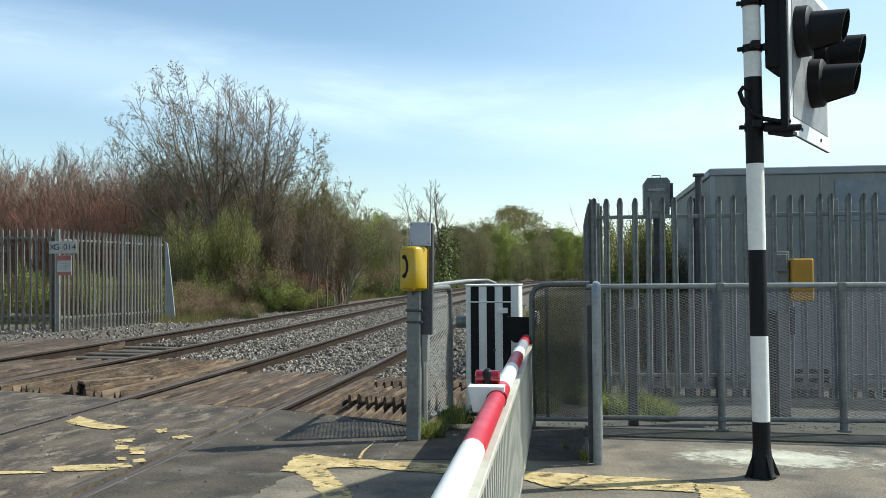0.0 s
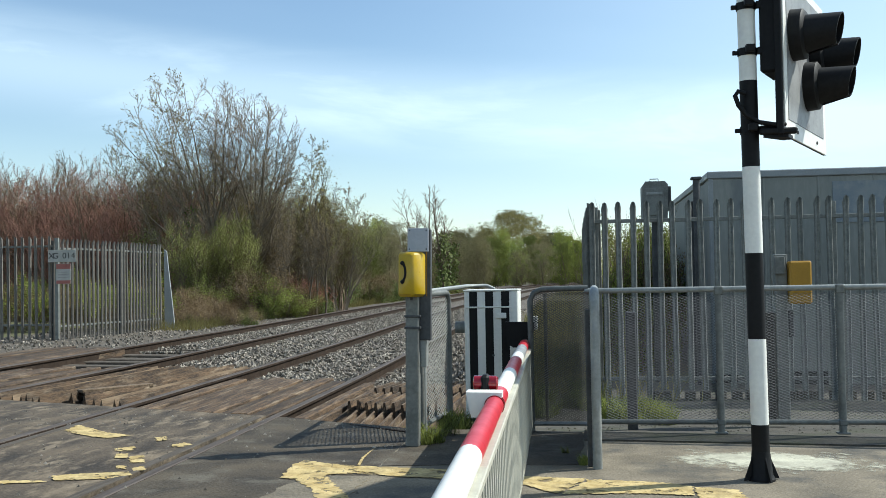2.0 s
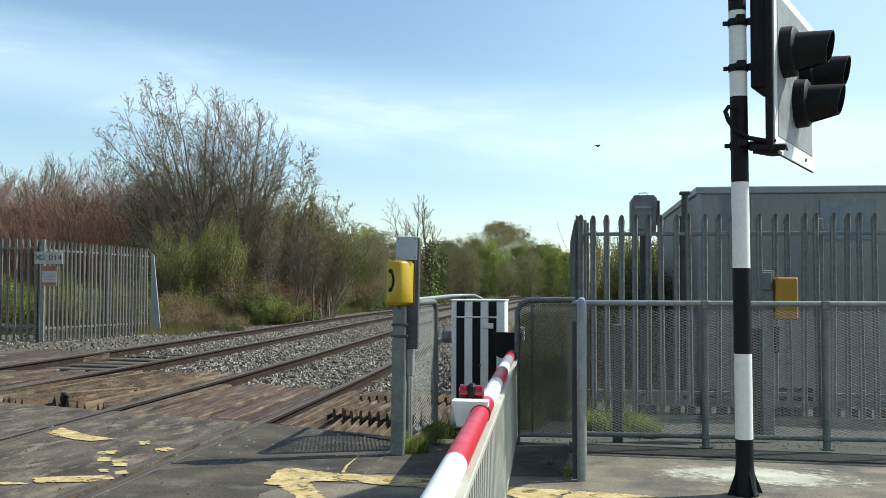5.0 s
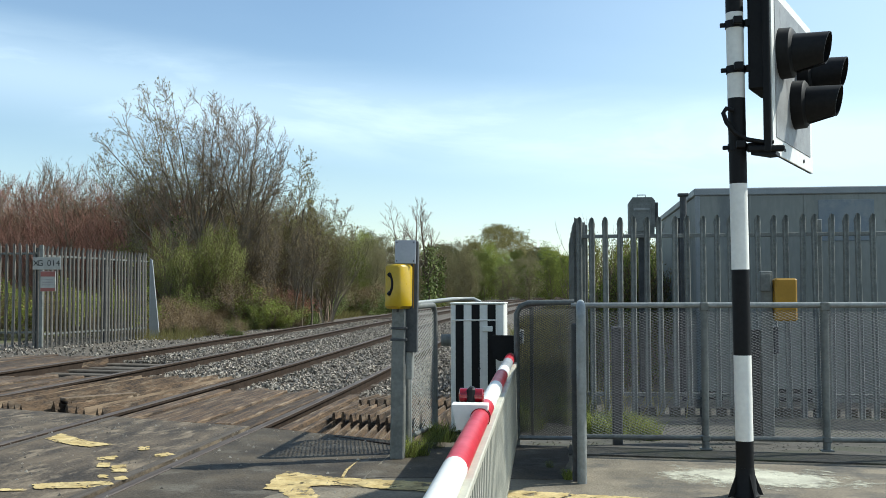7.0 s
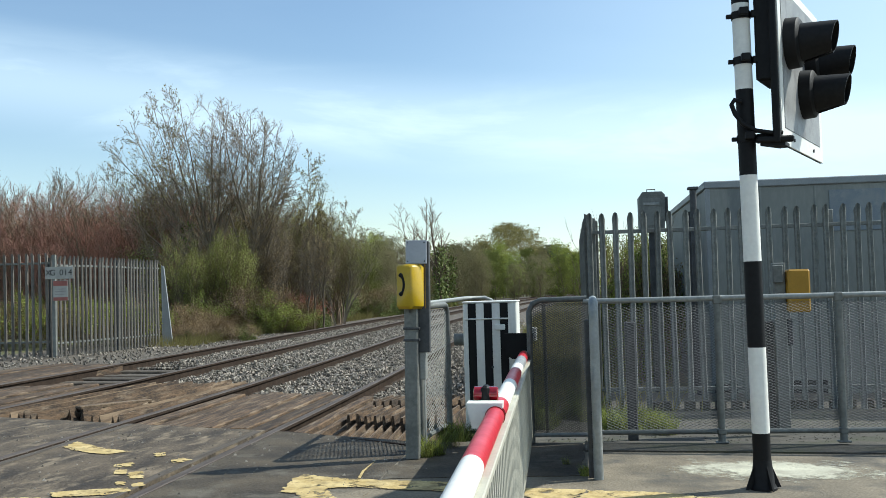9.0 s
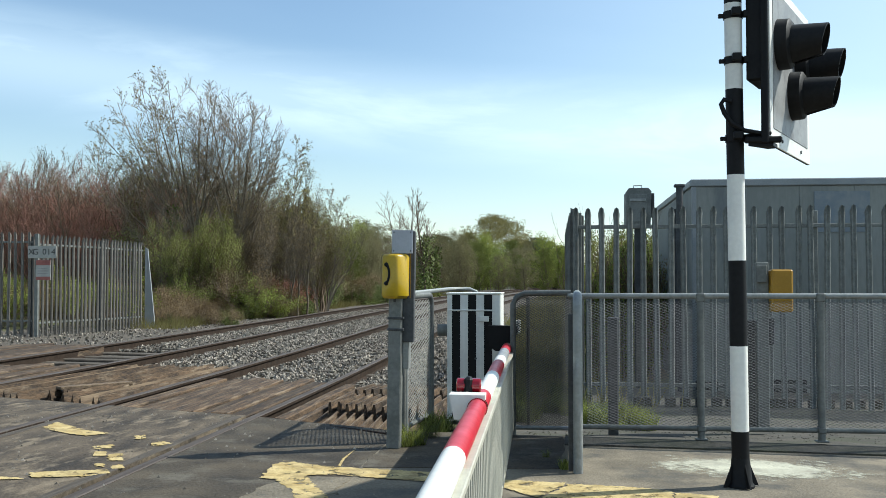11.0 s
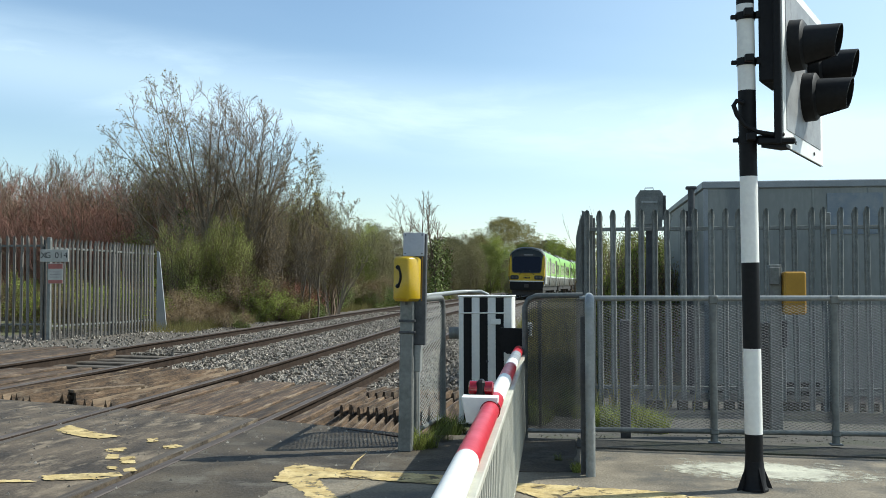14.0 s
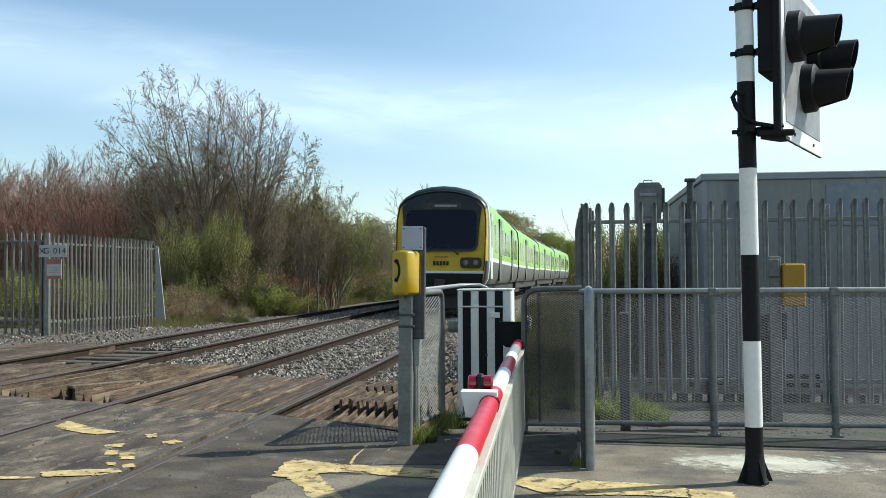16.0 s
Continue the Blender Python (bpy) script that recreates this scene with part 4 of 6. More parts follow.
def palisade(name, a, b, z, h, pitch, label, group, pale, post_every=17, back=1, post_mat="galv_old"):
    a, b = Vector(a), Vector(b)
    d = b - a
    n = int(d.length / pitch)
    ang = math.degrees(math.atan2(d.y, d.x))
    fence = thing(name, (a.x, a.y, z, 0, 0, ang), label, "fence", group)
    for zz in (0.35, h - 0.26):
        part("cross_rail", Shape().box(0, d.length, 0.006 * back, 0.046 * back, zz, zz + 0.045, 0.004) if back > 0 else Shape().box(0, d.length, -0.046, -0.02, zz, zz + 0.045, 0.004), "galv_old", fence)
    pm = mesh_of(Shape().box(-0.03, 0.03, min(0.05 * back, 0.15 * back), max(0.05 * back, 0.15 * back), 0, h - 0.06, 0.006), "fence_post", post_mat)
    for i in range(0, n + 1, post_every):
        part("fence_post", pm, None, fence, at=pose(i * pitch + 0.05, 0, 0))
    rng = random.Random(n)
    for i in range(n + 1):
        part("pale", pale, None, fence, at=pose(i * pitch, 0, rng.uniform(-0.008, 0.008), rng.uniform(-0.4, 0.4), rng.uniform(-0.5, 0.5), 0))
    return fence


def build_palisades():
    pale = pale_mesh(2.5, "pale")
    t = radians(-1.0)
    c0 = Vector((0.17, 12.4))
    palisade("palisade_fence", c0, c0 + Vector((math.cos(t), math.sin(t))) * 6.2, -0.42, 2.5, 0.162, "grey galvanised palisade fence with pointed pales", "palisade fences", pale)
    palisade("palisade_fence", (0.13, 12.5), (0.07, 18.5), -0.42, 2.47, 0.162, "grey palisade fence running along the railway", "palisade fences", pale, back=-1)
    pale = pale_mesh(2.42, "pale", "galv_warm")
    a, c, e = (-12.01, 22.08), (-11.57, 24.76), (-11.41, 26.8)
    palisade("palisade_fence", (-15.17, 21.75), a, -0.33, 2.42, 0.162, "pale grey palisade fence across the railway", "palisade fences", pale, 60)
    palisade("palisade_fence", a, c, -0.33, 2.42, 0.162, "pale grey palisade fence turning towards the track", "palisade fences", pale, 16, 1, "galv_dark")
    palisade("palisade_fence", c, e, -0.33, 2.42, 0.162, "pale grey palisade fence beside the track", "palisade fences", pale)
    end = thing("fence_end_plate", (e[0] + 0.03, e[1] + 0.05, -0.36), "light grey tapered steel end plate of the fence", "fence plate")
    part("plate", Shape().add([(0, 0, 0), (0.3, 0.02, 0), (0.06, 0.02, 2.26), (0, 0, 2.3), (0, 0.05, 0), (0.3, 0.07, 0), (0.06, 0.07, 2.26), (0, 0.05, 2.3)],
                              [(0, 1, 2, 3), (4, 7, 6, 5), (0, 4, 5, 1), (1, 5, 6, 2), (2, 6, 7, 3), (0, 3, 7, 4)]), "clad_trim", end)


# ---- crossing equipment ----
def build_machine():
    w, dp, h = 0.44, 0.42, 1.075
    box = thing("barrier_machine", (-0.928, 8.31, 0), "white barrier machine cabinet with black vertical stripes", "barrier machine")
    part("cabinet", Shape().box(0, w, 0, dp, 0.02, h - 0.012, 0.008), "white", box)
    part("lid", Shape().box(-0.006, w + 0.006, -0.01, dp + 0.012, h - 0.012, h, 0.004), "white", box)
    part("door", Shape().box(0.012, w - 0.06, -0.012, 0.0, 0.06, h - 0.15, 0.004), "white", box)
    part("door_ledge", Shape().box(0.012, w - 0.06, -0.02, 0.0, h - 0.148, h - 0.137, 0.003), "white", box)
    for i in range(3):
        a = 0.042 + i * 0.131
        part("stripe", Shape().box(a, a + 0.066, -0.016, -0.008, 0.06, h - 0.15, 0.001).box(a, a + 0.066, -0.006, 0.0, h - 0.137, h - 0.016, 0.001), "black", box, "black stripe")
    part("lock", Shape().box(0.262, 0.345, -0.03, -0.012, h - 0.235, h - 0.19, 0.004), "white", box)
    part("keyhole", Shape().tube([(0.235, -0.02, 0.54), (0.235, -0.008, 0.54)], 0.011, 10), "galv_dark", box, smooth=40)
    part("side_motor", Shape().tube([(-0.1, 0.2, 0.76), (0.0, 0.2, 0.76)], 0.05, 12), "galv_old", box, smooth=40)
    part("base", Shape().box(0.0, w, 0, dp, 0, 0.03, 0.004), "galv_dark", box)
    # arm
    a, b = Vector((-0.435, 8.16, 0.66)), Vector((-0.21, -1.6, 0.66))
    d = (b - a).normalized()
    arm = thing("striped_barrier", Matrix.Translation(a) @ d.to_track_quat("Y", "Z").to_matrix().to_4x4(), "lowered red and white striped barrier arm with a white skirt", "level crossing barrier")
    length = (b - a).length
    R = lambda s: 0.047 + 0.0035 * math.cos(s)
    marks = [(0.0, 0.3, "black"), (0.3, 0.8, "red"), (0.8, 1.5, "grey_tape"), (1.5, 1.9, "white"), (1.9, 2.68, "red"), (2.68, 3.62, "white"), (3.62, 5.2, "red"), (5.2, 6.1, "white"), (6.1, 6.6, "red"), (6.6, 7.2, "white"), (7.2, 7.9, "red"), (7.9, 8.6, "white"), (8.6, 9.2, "red"), (9.2, length, "white")]
    for s0, s1, m in marks:
        part("arm_band", Shape().tube([(0, s0, 0), (0, s1, 0)], 0.038, 20), m, arm, "" if m != "red" else "red reflective band", smooth=40)
    # in the arm's own space +x points to the telephone post, -x to the hut
    plate = [(0.135, 0.0), (0.145, 0.07), (0.15, 0.17), (-0.075, 0.17), (-0.075, 0.1), (-0.04, 0.02), (0.0, -0.03), (0.09, -0.03)]
    part("clamp_plate", Shape().prism(plate[::-1], -0.02, 0.02, Matrix.Rotation(radians(90), 4, "X") @ Matrix.Translation((0, 0.0, -0.16))), "black", arm, "black steel clamp plate")
    part("pivot_block", Shape().box(-0.1, -0.05, -0.06, 0.04, 0.1, 0.21, 0.008), "white", arm)
    # lamp beside the arm
    sl = 3.95
    part("lamp_tray", Shape().prism([(-0.03, 0.052), (0.118, 0.052), (0.096, -0.05), (-0.025, -0.05)][::-1], -0.055, 0.055, Matrix.Translation((0, sl, 0.0)) @ Matrix.Rotation(radians(90), 4, "X")), "white", arm, "white lamp housing")
    lens = part("lamp", Shape().tube([(-0.005, sl - 0.1, 0.075), (0.0, sl - 0.1, 0.075), (0.095, sl - 0.1, 0.075), (0.1, sl - 0.1, 0.075)], [0.024, 0.031, 0.031, 0.024], 16), "red_lens", arm, "red lamp lens", smooth=40)
    part("lamp_strap", Shape().box(0.03, 0.066, sl - 0.138, sl - 0.062, 0.03, 0.112, 0.012), "black", lens)
    part("collar", Shape().tube([(0, sl + 0.02, 0), (0, sl + 0.07, 0)], 0.042, 20), "red_lens", arm, "dark red clamp collar", smooth=40)
    part("lamp_foot", Shape().box(0.0, 0.075, sl - 0.12, sl + 0.05, 0.02, 0.05, 0.005), "black", arm)
    # skirt
    part("skirt_rail", Shape().box(-0.056, -0.02, 0.35, length - 0.3, -0.052, -0.026, 0.004), "skirt_white", arm)
    part("skirt_rail", Shape().box(-0.066, -0.06, 0.35, length - 0.3, -0.585, -0.565, 0.003), "skirt_white", arm)
    picket = mesh_of(Shape().box(-0.005, 0.005, -0.009, 0.009, -0.57, 0, 0.002), "skirt_slat", "skirt_white")
    n = int((length - 0.8) / 0.1)
    for i in range(n):
        part("skirt_slat", picket, None, arm, at=pose(-0.045, 0.42 + 0.1 * i, -0.03, 0, 1.8, 0))


def text_part(name, words, size, m, parent, at, align="CENTER"):
    """Lettering as a mesh, 2 mm thick."""
    cu = bpy.data.curves.new(name, "FONT")
    cu.body, cu.size, cu.extrude, cu.align_x, cu.align_y = words, size, 0.001, align, "CENTER"
    tmp = bpy.data.objects.new(name, cu)
    scene.collection.objects.link(tmp)
    me = bpy.data.meshes.new_from_object(tmp.evaluated_get(bpy.context.evaluated_depsgraph_get()))
    bpy.data.objects.remove(tmp)
    me.materials.clear()
    me.materials.append(M[m])
    return part(name, me, None, parent, at=at)


def build_phone():
    ph = thing("telephone_post", (-1.16, 7.06, 0, 0, 0.9, 0), "galvanised post with a yellow telephone box and a blank plate", "telephone post")
    part("post", Shape().box(-0.047, 0.047, -0.047, 0.047, 0, 1.06, 0.008), "galv_old", ph)
    part("side_channel", Shape().box(0.045, 0.09, 0.02, 0.12, 0.55, 0.78, 0.004), "galv", ph)
    for z in (0.82, 0.9):
        part("strap", Shape().box(-0.054, 0.06, -0.054, 0.054, z, z + 0.018, 0.003), "galv_dark", ph)
    part("back_channel", Shape().box(0.04, 0.125, 0.0, 0.06, 0.74, 1.52, 0.005), "galv_dark", ph)
    cab = part("telephone_box", Shape().box(-0.07, 0.07, -0.1, 0.07, 1.045, 1.355, 0.02), "yellow", ph, "yellow fibreglass telephone box", at=pose(0.004, -0.03, 0, 0, 0, -26), smooth=50)
    part("box_rim", Shape().box(-0.074, 0.074, 0.066, 0.08, 1.045, 1.36, 0.006), "ochre", cab)
    # handset sign: a curved bar with two ends
    arc = [(-0.030 + 0.05 * math.cos(radians(a)), 0, 0.075 * math.sin(radians(a))) for a in range(-70, 71, 14)]
    part("handset_symbol", Shape().tube([(x - 0.012, -0.1015, 1.215 + z) for x, _, z in arc], [0.014, 0.016] + [0.009] * (len(arc) - 4) + [0.016, 0.014], 8), "black", cab, "black handset symbol", smooth=50)
    part("drain", Shape().tube([(0.0, -0.02, 1.02), (0.0, -0.02, 1.045)], 0.01, 8), "galv_dark", cab)
    pl = part("blank_plate", Shape().box(-0.075, 0.075, -0.004, 0.004, 1.36, 1.525, 0.002), "plate", ph, "blank pale grey plate", at=pose(0.04, -0.03, 0, 0, 0, -4))
    for x in (-0.06, 0.06):
        for z in (1.378, 1.508):
            part("screw", Shape().tube([(x, -0.008, z), (x, -0.003, z)], 0.005, 8), "galv_dark", pl)


def build_signal():
    base = Vector((1.043, 6.14, 0))
    pole = thing("signal_post", (*base, 0, -0.45, 0), "black and white banded steel signal post", "signal post")
    bands = [(0.0, 0.325, "black"), (0.325, 0.82, "white"), (0.82, 1.32, "black"), (1.32, 1.825, "white"), (1.825, 2.33, "black"), (2.33, 2.84, "white"), (2.84, 3.3, "black")]
    for z0, z1, m in bands:
        part("post_band", Shape().tube([(0, 0, z0), (0, 0, z1)], 0.051, 24), m, pole, smooth=40)
    part("foot_plate", Shape().tube([(0, 0, 0.0), (0, 0, 0.012), (0, 0, 0.03), (0, 0, 0.17)], [0.078, 0.078, 0.066, 0.052], 24), "black", pole, smooth=30)
    for k in range(4):
        fin = Shape().prism([(0.048, 0.012), (0.112, 0.004), (0.05, 0.15)], -0.005, 0.005, Matrix.Rotation(radians(90 * k + 20), 4, "Z") @ Matrix.Rotation(radians(90), 4, "X"))
        part("foot_fin", fin, "black", pole)
    # the board faces the road traffic
    p, q = Vector((1.164, 6.05)), Vector((1.664, 7.234))
    d = (q - p).normalized()
    ang = math.degrees(math.atan2(d.y, d.x))
    sig = thing("crossing_signal", (p.x, p.y, 2.0, 0, 0, ang), "black road signal with three hooded lamps on a white-edged board", "road signal")
    W, Hh = (q - p).length, 1.0
    part("backboard", Shape().box(0, W, -0.004, 0.012, 0, Hh, 0.003), "black", sig)
    part("face", Shape().box(0.03, W, -0.012, -0.003, 0, Hh, 0.002), "white", sig, "white reflective face")
    part("inner_panel", Shape().box(0.11, W - 0.1, -0.016, -0.01, 0.1, Hh - 0.06, 0.001), "signal_grey", sig, "dull grey inner panel")
    for x in (0.35, 0.95):
        part("bolt", Shape().tube([(x, -0.011, 0.05), (x, -0.02, 0.05)], 0.011, 8), "galv_dark", sig, smooth=40)
    for x, z in ((0.27, 0.625), (0.90, 0.60), (0.66, 0.375)):
        lamp = part("lamp_head", Shape().tube([(x, -0.008, z), (x, -0.085, z), (x, -0.1, z)], [0.155, 0.15, 0.128], 28), "black", sig, smooth=40)
        s = Shape()
        n = 26
        rings = []
        for k in range(n + 1):
            a = radians(-75 + 330 * k / n)
            ln = 0.225 + 0.02 * math.sin(a)
            ca, sa = math.cos(a), math.sin(a)
            rings.append([(x + 0.125 * ca, -0.06, z - 0.012 + 0.125 * sa), (x + 0.098 * ca, -0.06 - ln, z + 0.006 + 0.094 * sa),
                          (x + 0.091 * ca, -0.06 - ln, z + 0.006 + 0.087 * sa), (x + 0.117 * ca, -0.06, z - 0.012 + 0.117 * sa)])
        vs = [v for r in rings for v in r]
        fs = [(4 * k + j, 4 * k + (j + 1) % 4, 4 * k + 4 + (j + 1) % 4, 4 * k + 4 + j) for k in range(n) for j in range(4)] + [(0, 3, 2, 1), (4 * n, 4 * n + 1, 4 * n + 2, 4 * n + 3)]
        part("hood", s.add(vs, fs), "black", lamp, smooth=50)
        part("lens", Shape().tube([(x, -0.062, z), (x, -0.085, z), (x, -0.095, z)], [0.1, 0.095, 0.05], 20), "red_lens", lamp, smooth=50)
    part("control_box", Shape().box(0.0, 0.3, 0.02, 0.12, 0.37, 0.93, 0.014), "black", sig)
    part("board_frame", Shape().box(-0.03, 0.0, -0.012, 0.03, 0.0, Hh, 0.006), "black", sig)
    # brackets and cable
    for z in (2.77, 2.5, 2.04):
        part("clamp", Shape().tube([(0, 0, z - 0.022), (0, 0, z + 0.022)], 0.056, 20).box(-0.085, -0.05, -0.012, 0.012, z - 0.012, z + 0.012, 0.003).box(0.05, 0.2, -0.05, -0.02, z - 0.02, z + 0.02, 0.004).box(-0.02, 0.03, -0.1, -0.055, z - 0.012, z + 0.03, 0.003), "black", pole, smooth=35)
    part("lower_arm", Shape().box(0.04, 0.25, -0.11, -0.06, 2.0, 2.035, 0.008).prism([(0.06, -0.09), (0.2, -0.09), (0.25, 0.04), (0.2, 0.07)], 1.982, 2.004), "black", pole)
    part("cable", Shape().tube([(-0.03, -0.06, 2.25), (-0.07, -0.07, 2.262), (-0.088, -0.07, 2.235), (-0.07, -0.07, 2.18), (-0.03, -0.075, 2.12), (0.04, -0.08, 2.075), (0.13, -0.09, 2.055), (0.19, -0.06, 2.06)], 0.014, 8), "black", pole, smooth=60)


def build_left_signs():
    sg = thing("site_sign", (-11.88, 21.98, -0.33, 0, 0, 7.7), "white lettered location sign above a faded red and white notice", "sign")
    part("post", Shape().box(-0.06, 0.02, 0, 0.07, 0, 2.42, 0.006), "galv_old", sg)
    face = part("sign_plate", Shape().box(-0.2, 0.44, -0.03, -0.01, 1.86, 2.14, 0.003), "sign_white", sg)
    for k, ch in enumerate("XG 014"):
        if ch != " ":
            text_part("letter", ch, 0.19, "ink", face, pose(-0.125 + 0.1 * k, -0.032, 2.0, 90, 0, 0))
    note = part("notice_plate", Shape().box(-0.02, 0.32, -0.03, -0.012, 1.36, 1.82, 0.003), "sign_white", sg)
    part("red_band", Shape().box(-0.015, 0.315, -0.034, -0.03, 1.7, 1.815, 0.001), "sign_red", note)
    part("red_band", Shape().box(-0.015, 0.315, -0.034, -0.03, 1.365, 1.44, 0.001), "sign_red", note)
    for z in (1.5, 1.56, 1.62):
        part("text_bar", Shape().box(0.03, 0.27, -0.033, -0.03, z, z + 0.02, 0.001), "grey_text", note)


def build_hut():
    x0, x1, y0, y1, z0, z1 = 1.80, 6.1, 14.35, 20.3, -0.5, 2.62
    hut = thing("equipment_hut", Matrix.Translation((1.8, 14.35, 0)) @ PLUMB @ Matrix.Translation((-1.8, -14.35, 0)), "grey metal-clad railway equipment building with a flat roof", "equipment building")
    part("wall", Shape().box(x0, x1, y0, y0 + 0.1, z0, z1 - 0.1, 0.006), "clad", hut)
    part("wall", Shape().box(x0, x0 + 0.1, y0 + 0.101, y1, z0, z1 - 0.1, 0.006), "clad", hut)
    part("wall", Shape().box(x1 - 0.1, x1, y0 + 0.101, y1, z0, z1 - 0.1, 0.006), "clad", hut)
    part("wall", Shape().box(x0 + 0.1, x1 - 0.1, y1 - 0.1, y1, z0, z1 - 0.1, 0.006), "clad", hut)
    part("roof", Shape().box(x0 - 0.03, x1 + 0.03, y0 - 0.03, y1 + 0.03, z1 - 0.1, z1, 0.012), "clad_trim", hut)
    part("corner_trim", Shape().box(x0 - 0.012, x0 + 0.05, y0 - 0.012, y0 + 0.05, z0, z1 - 0.1, 0.004), "clad_trim", hut)
    seam = mesh_of(Shape().box(-0.012, 0.012, -0.012, 0.0, z0, z1 - 0.1, 0.003), "panel_seam", "clad")
    for i in range(1, 6):
        part("panel_seam", seam, None, hut, at=pose(x0 + i * 0.72, y0, 0))
    # a thin blue-grey rectangle just proud of the front wall
    part("wall_panel", Shape().box(3.42, 4.15, y0 - 0.016, y0 - 0.002, 1.88, 2.44, 0.006), "blue_sign", hut, "blue-grey patch on the wall")
    # added dark plates that paint the shaded stretches along the wall's foot
    for a, b, top in ((1.5, 2.12, -0.16), (2.67, 3.3, -0.12), (3.5, 4.3, -0.3)):
        part("base_vent", Shape().box(max(a, x0 + 0.02), b, y0 - 0.02, y0 - 0.002, z0, top, 0.004), "black_mesh", hut, "dark plate standing for shade at the foot of the wall")
    part("downpipe", Shape().tube([(x0 - 0.09, y0 + 1.2, z0), (x0 - 0.09, y0 + 1.2, 2.3)], 0.04, 10), "galv_dark", hut, smooth=40)
    pipe = thing("vent_pipe", (1.58, 13.9, -0.45), "grey steel vent pipe with a flat cap", "pipe")
    part("pipe", Shape().tube([(0, 0, 0), (0, 0, 2.92)], 0.045, 12), "galv_dark", pipe, smooth=40)
    part("cap", Shape().box(-0.07, 0.07, -0.06, 0.06, 2.92, 2.96, 0.008), "galv_dark", pipe)
    cw = thing("galvanised_cabinet", (1.13, 15.3, -0.45), "galvanised steel equipment box raised on a post", "equipment box")
    part("case", Shape().prism([(-0.19, 2.46), (0.17, 2.46), (0.185, 2.97), (0.14, 3.02), (-0.14, 3.02), (-0.19, 2.95)], -0.2, 0.2, Matrix.Rotation(radians(90), 4, "X")), "galv_old", cw)
    part("door", Shape().box(-0.15, 0.12, -0.215, -0.2, 2.52, 2.92, 0.01), "galv_old", cw)
    part("louvre", Shape().box(-0.13, 0.1, -0.23, -0.215, 2.82, 2.86, 0.006), "galv", cw)
    part("handle", Shape().tube([(-0.06, 0, 3.02), (-0.06, 0, 3.07), (0.06, 0, 3.07), (0.06, 0, 3.02)], 0.008, 8), "galv_old", cw, smooth=40)
    part("side_flange", Shape().box(0.187, 0.235, -0.1, 0.1, 2.6, 2.95, 0.006), "galv_dark", cw)
    part("post", Shape().box(-0.05, 0.05, -0.05, 0.05, 0, 2.46, 0.01), "galv_dark", cw)
    yb = thing("yellow_cabinet", (1.70, 8.9, -0.05), "ochre yellow equipment box on a galvanised post", "equipment box")
    part("post", Shape().box(-0.05, 0.05, 0, 0.09, 0, 1.42, 0.006), "galv_old", yb)
    part("bracket", Shape().box(-0.06, 0.025, -0.05, 0.0, 1.25, 1.4, 0.006), "galv_old", yb)
    part("case", Shape().box(0.055, 0.235, -0.08, 0.06, 1.0, 1.36, 0.014), "ochre", yb, "ochre yellow steel case")
    part("conduit", Shape().box(-0.14, -0.055, 0.02, 0.08, 0.02, 0.93, 0.008), "black_mesh", yb, "dark cable cover")
    part("side_box", Shape().box(0.05, 0.1, 0.0, 0.1, 0.72, 0.95, 0.01), "galv_dark", yb)
    rp = thing("short_post", (0.42, 8.35, -0.3), "short grey steel post behind the railing", "post")
    part("post", Shape().box(-0.04, 0.04, -0.04, 0.04, 0, 1.2, 0.008), "galv_dark", rp)
    s = Shape()
    s.v = [(x, y, -0.02 - 0.24 * min(1, max(0, (y - 7.9) / 3.5)) + 0.015 * noise.noise(Vector((x * 2, y * 2, 0)))) for y in [7.9 + 0.3 * i for i in range(22)] for x in [-0.9 + 0.4 * i for i in range(26)]]
    s.f = [(j * 26 + i, j * 26 + i + 1, (j + 1) * 26 + i + 1, (j + 1) * 26 + i) for j in range(21) for i in range(25)]
    s.mi = [0] * len(s.f)
    structure("gravel_strip", s, "gravel", "pale gravel behind the railing", smooth=60)
    grit = Shape()
    gr = random.Random(12)
    for _ in range(2600):
        x, y, r = gr.uniform(-0.3, 4.6), gr.uniform(8.2, 12.6), gr.uniform(0.006, 0.02)
        z = -0.02 - 0.24 * min(1, max(0, (y - 7.9) / 3.5))
        q = [(x + r * gr.uniform(0.7, 1.3) * math.cos(a * 1.257), y + r * gr.uniform(0.7, 1.3) * math.sin(a * 1.257), z - 0.003) for a in range(5)]
        grit.add(q + [(x, y, z + r * 0.45)], [(a, (a + 1) % 5, 5) for a in range(5)])
    tagged(part("loose_gravel", grit, "gravel", None, "loose grey-brown stones on the ground behind the railing"), category="gravel", kind="stuff")
    blk = mesh_of(Shape().box(-0.06, 0.06, -0.05, 0.05, 0, 0.12, 0.012), "concrete_block", "gravel")
    rng = random.Random(2)
    for i in range(18):
        ob = part("concrete_block", blk, None, None, at=pose(0.85 + i * 0.19 + rng.uniform(-0.05, 0.05), 12.15 + i * 0.026, -0.27, 0, 0, rng.uniform(-8, 8)))
        tagged(ob, "small dirty concrete block at the foot of the fence", "block", "blocks along the fence")


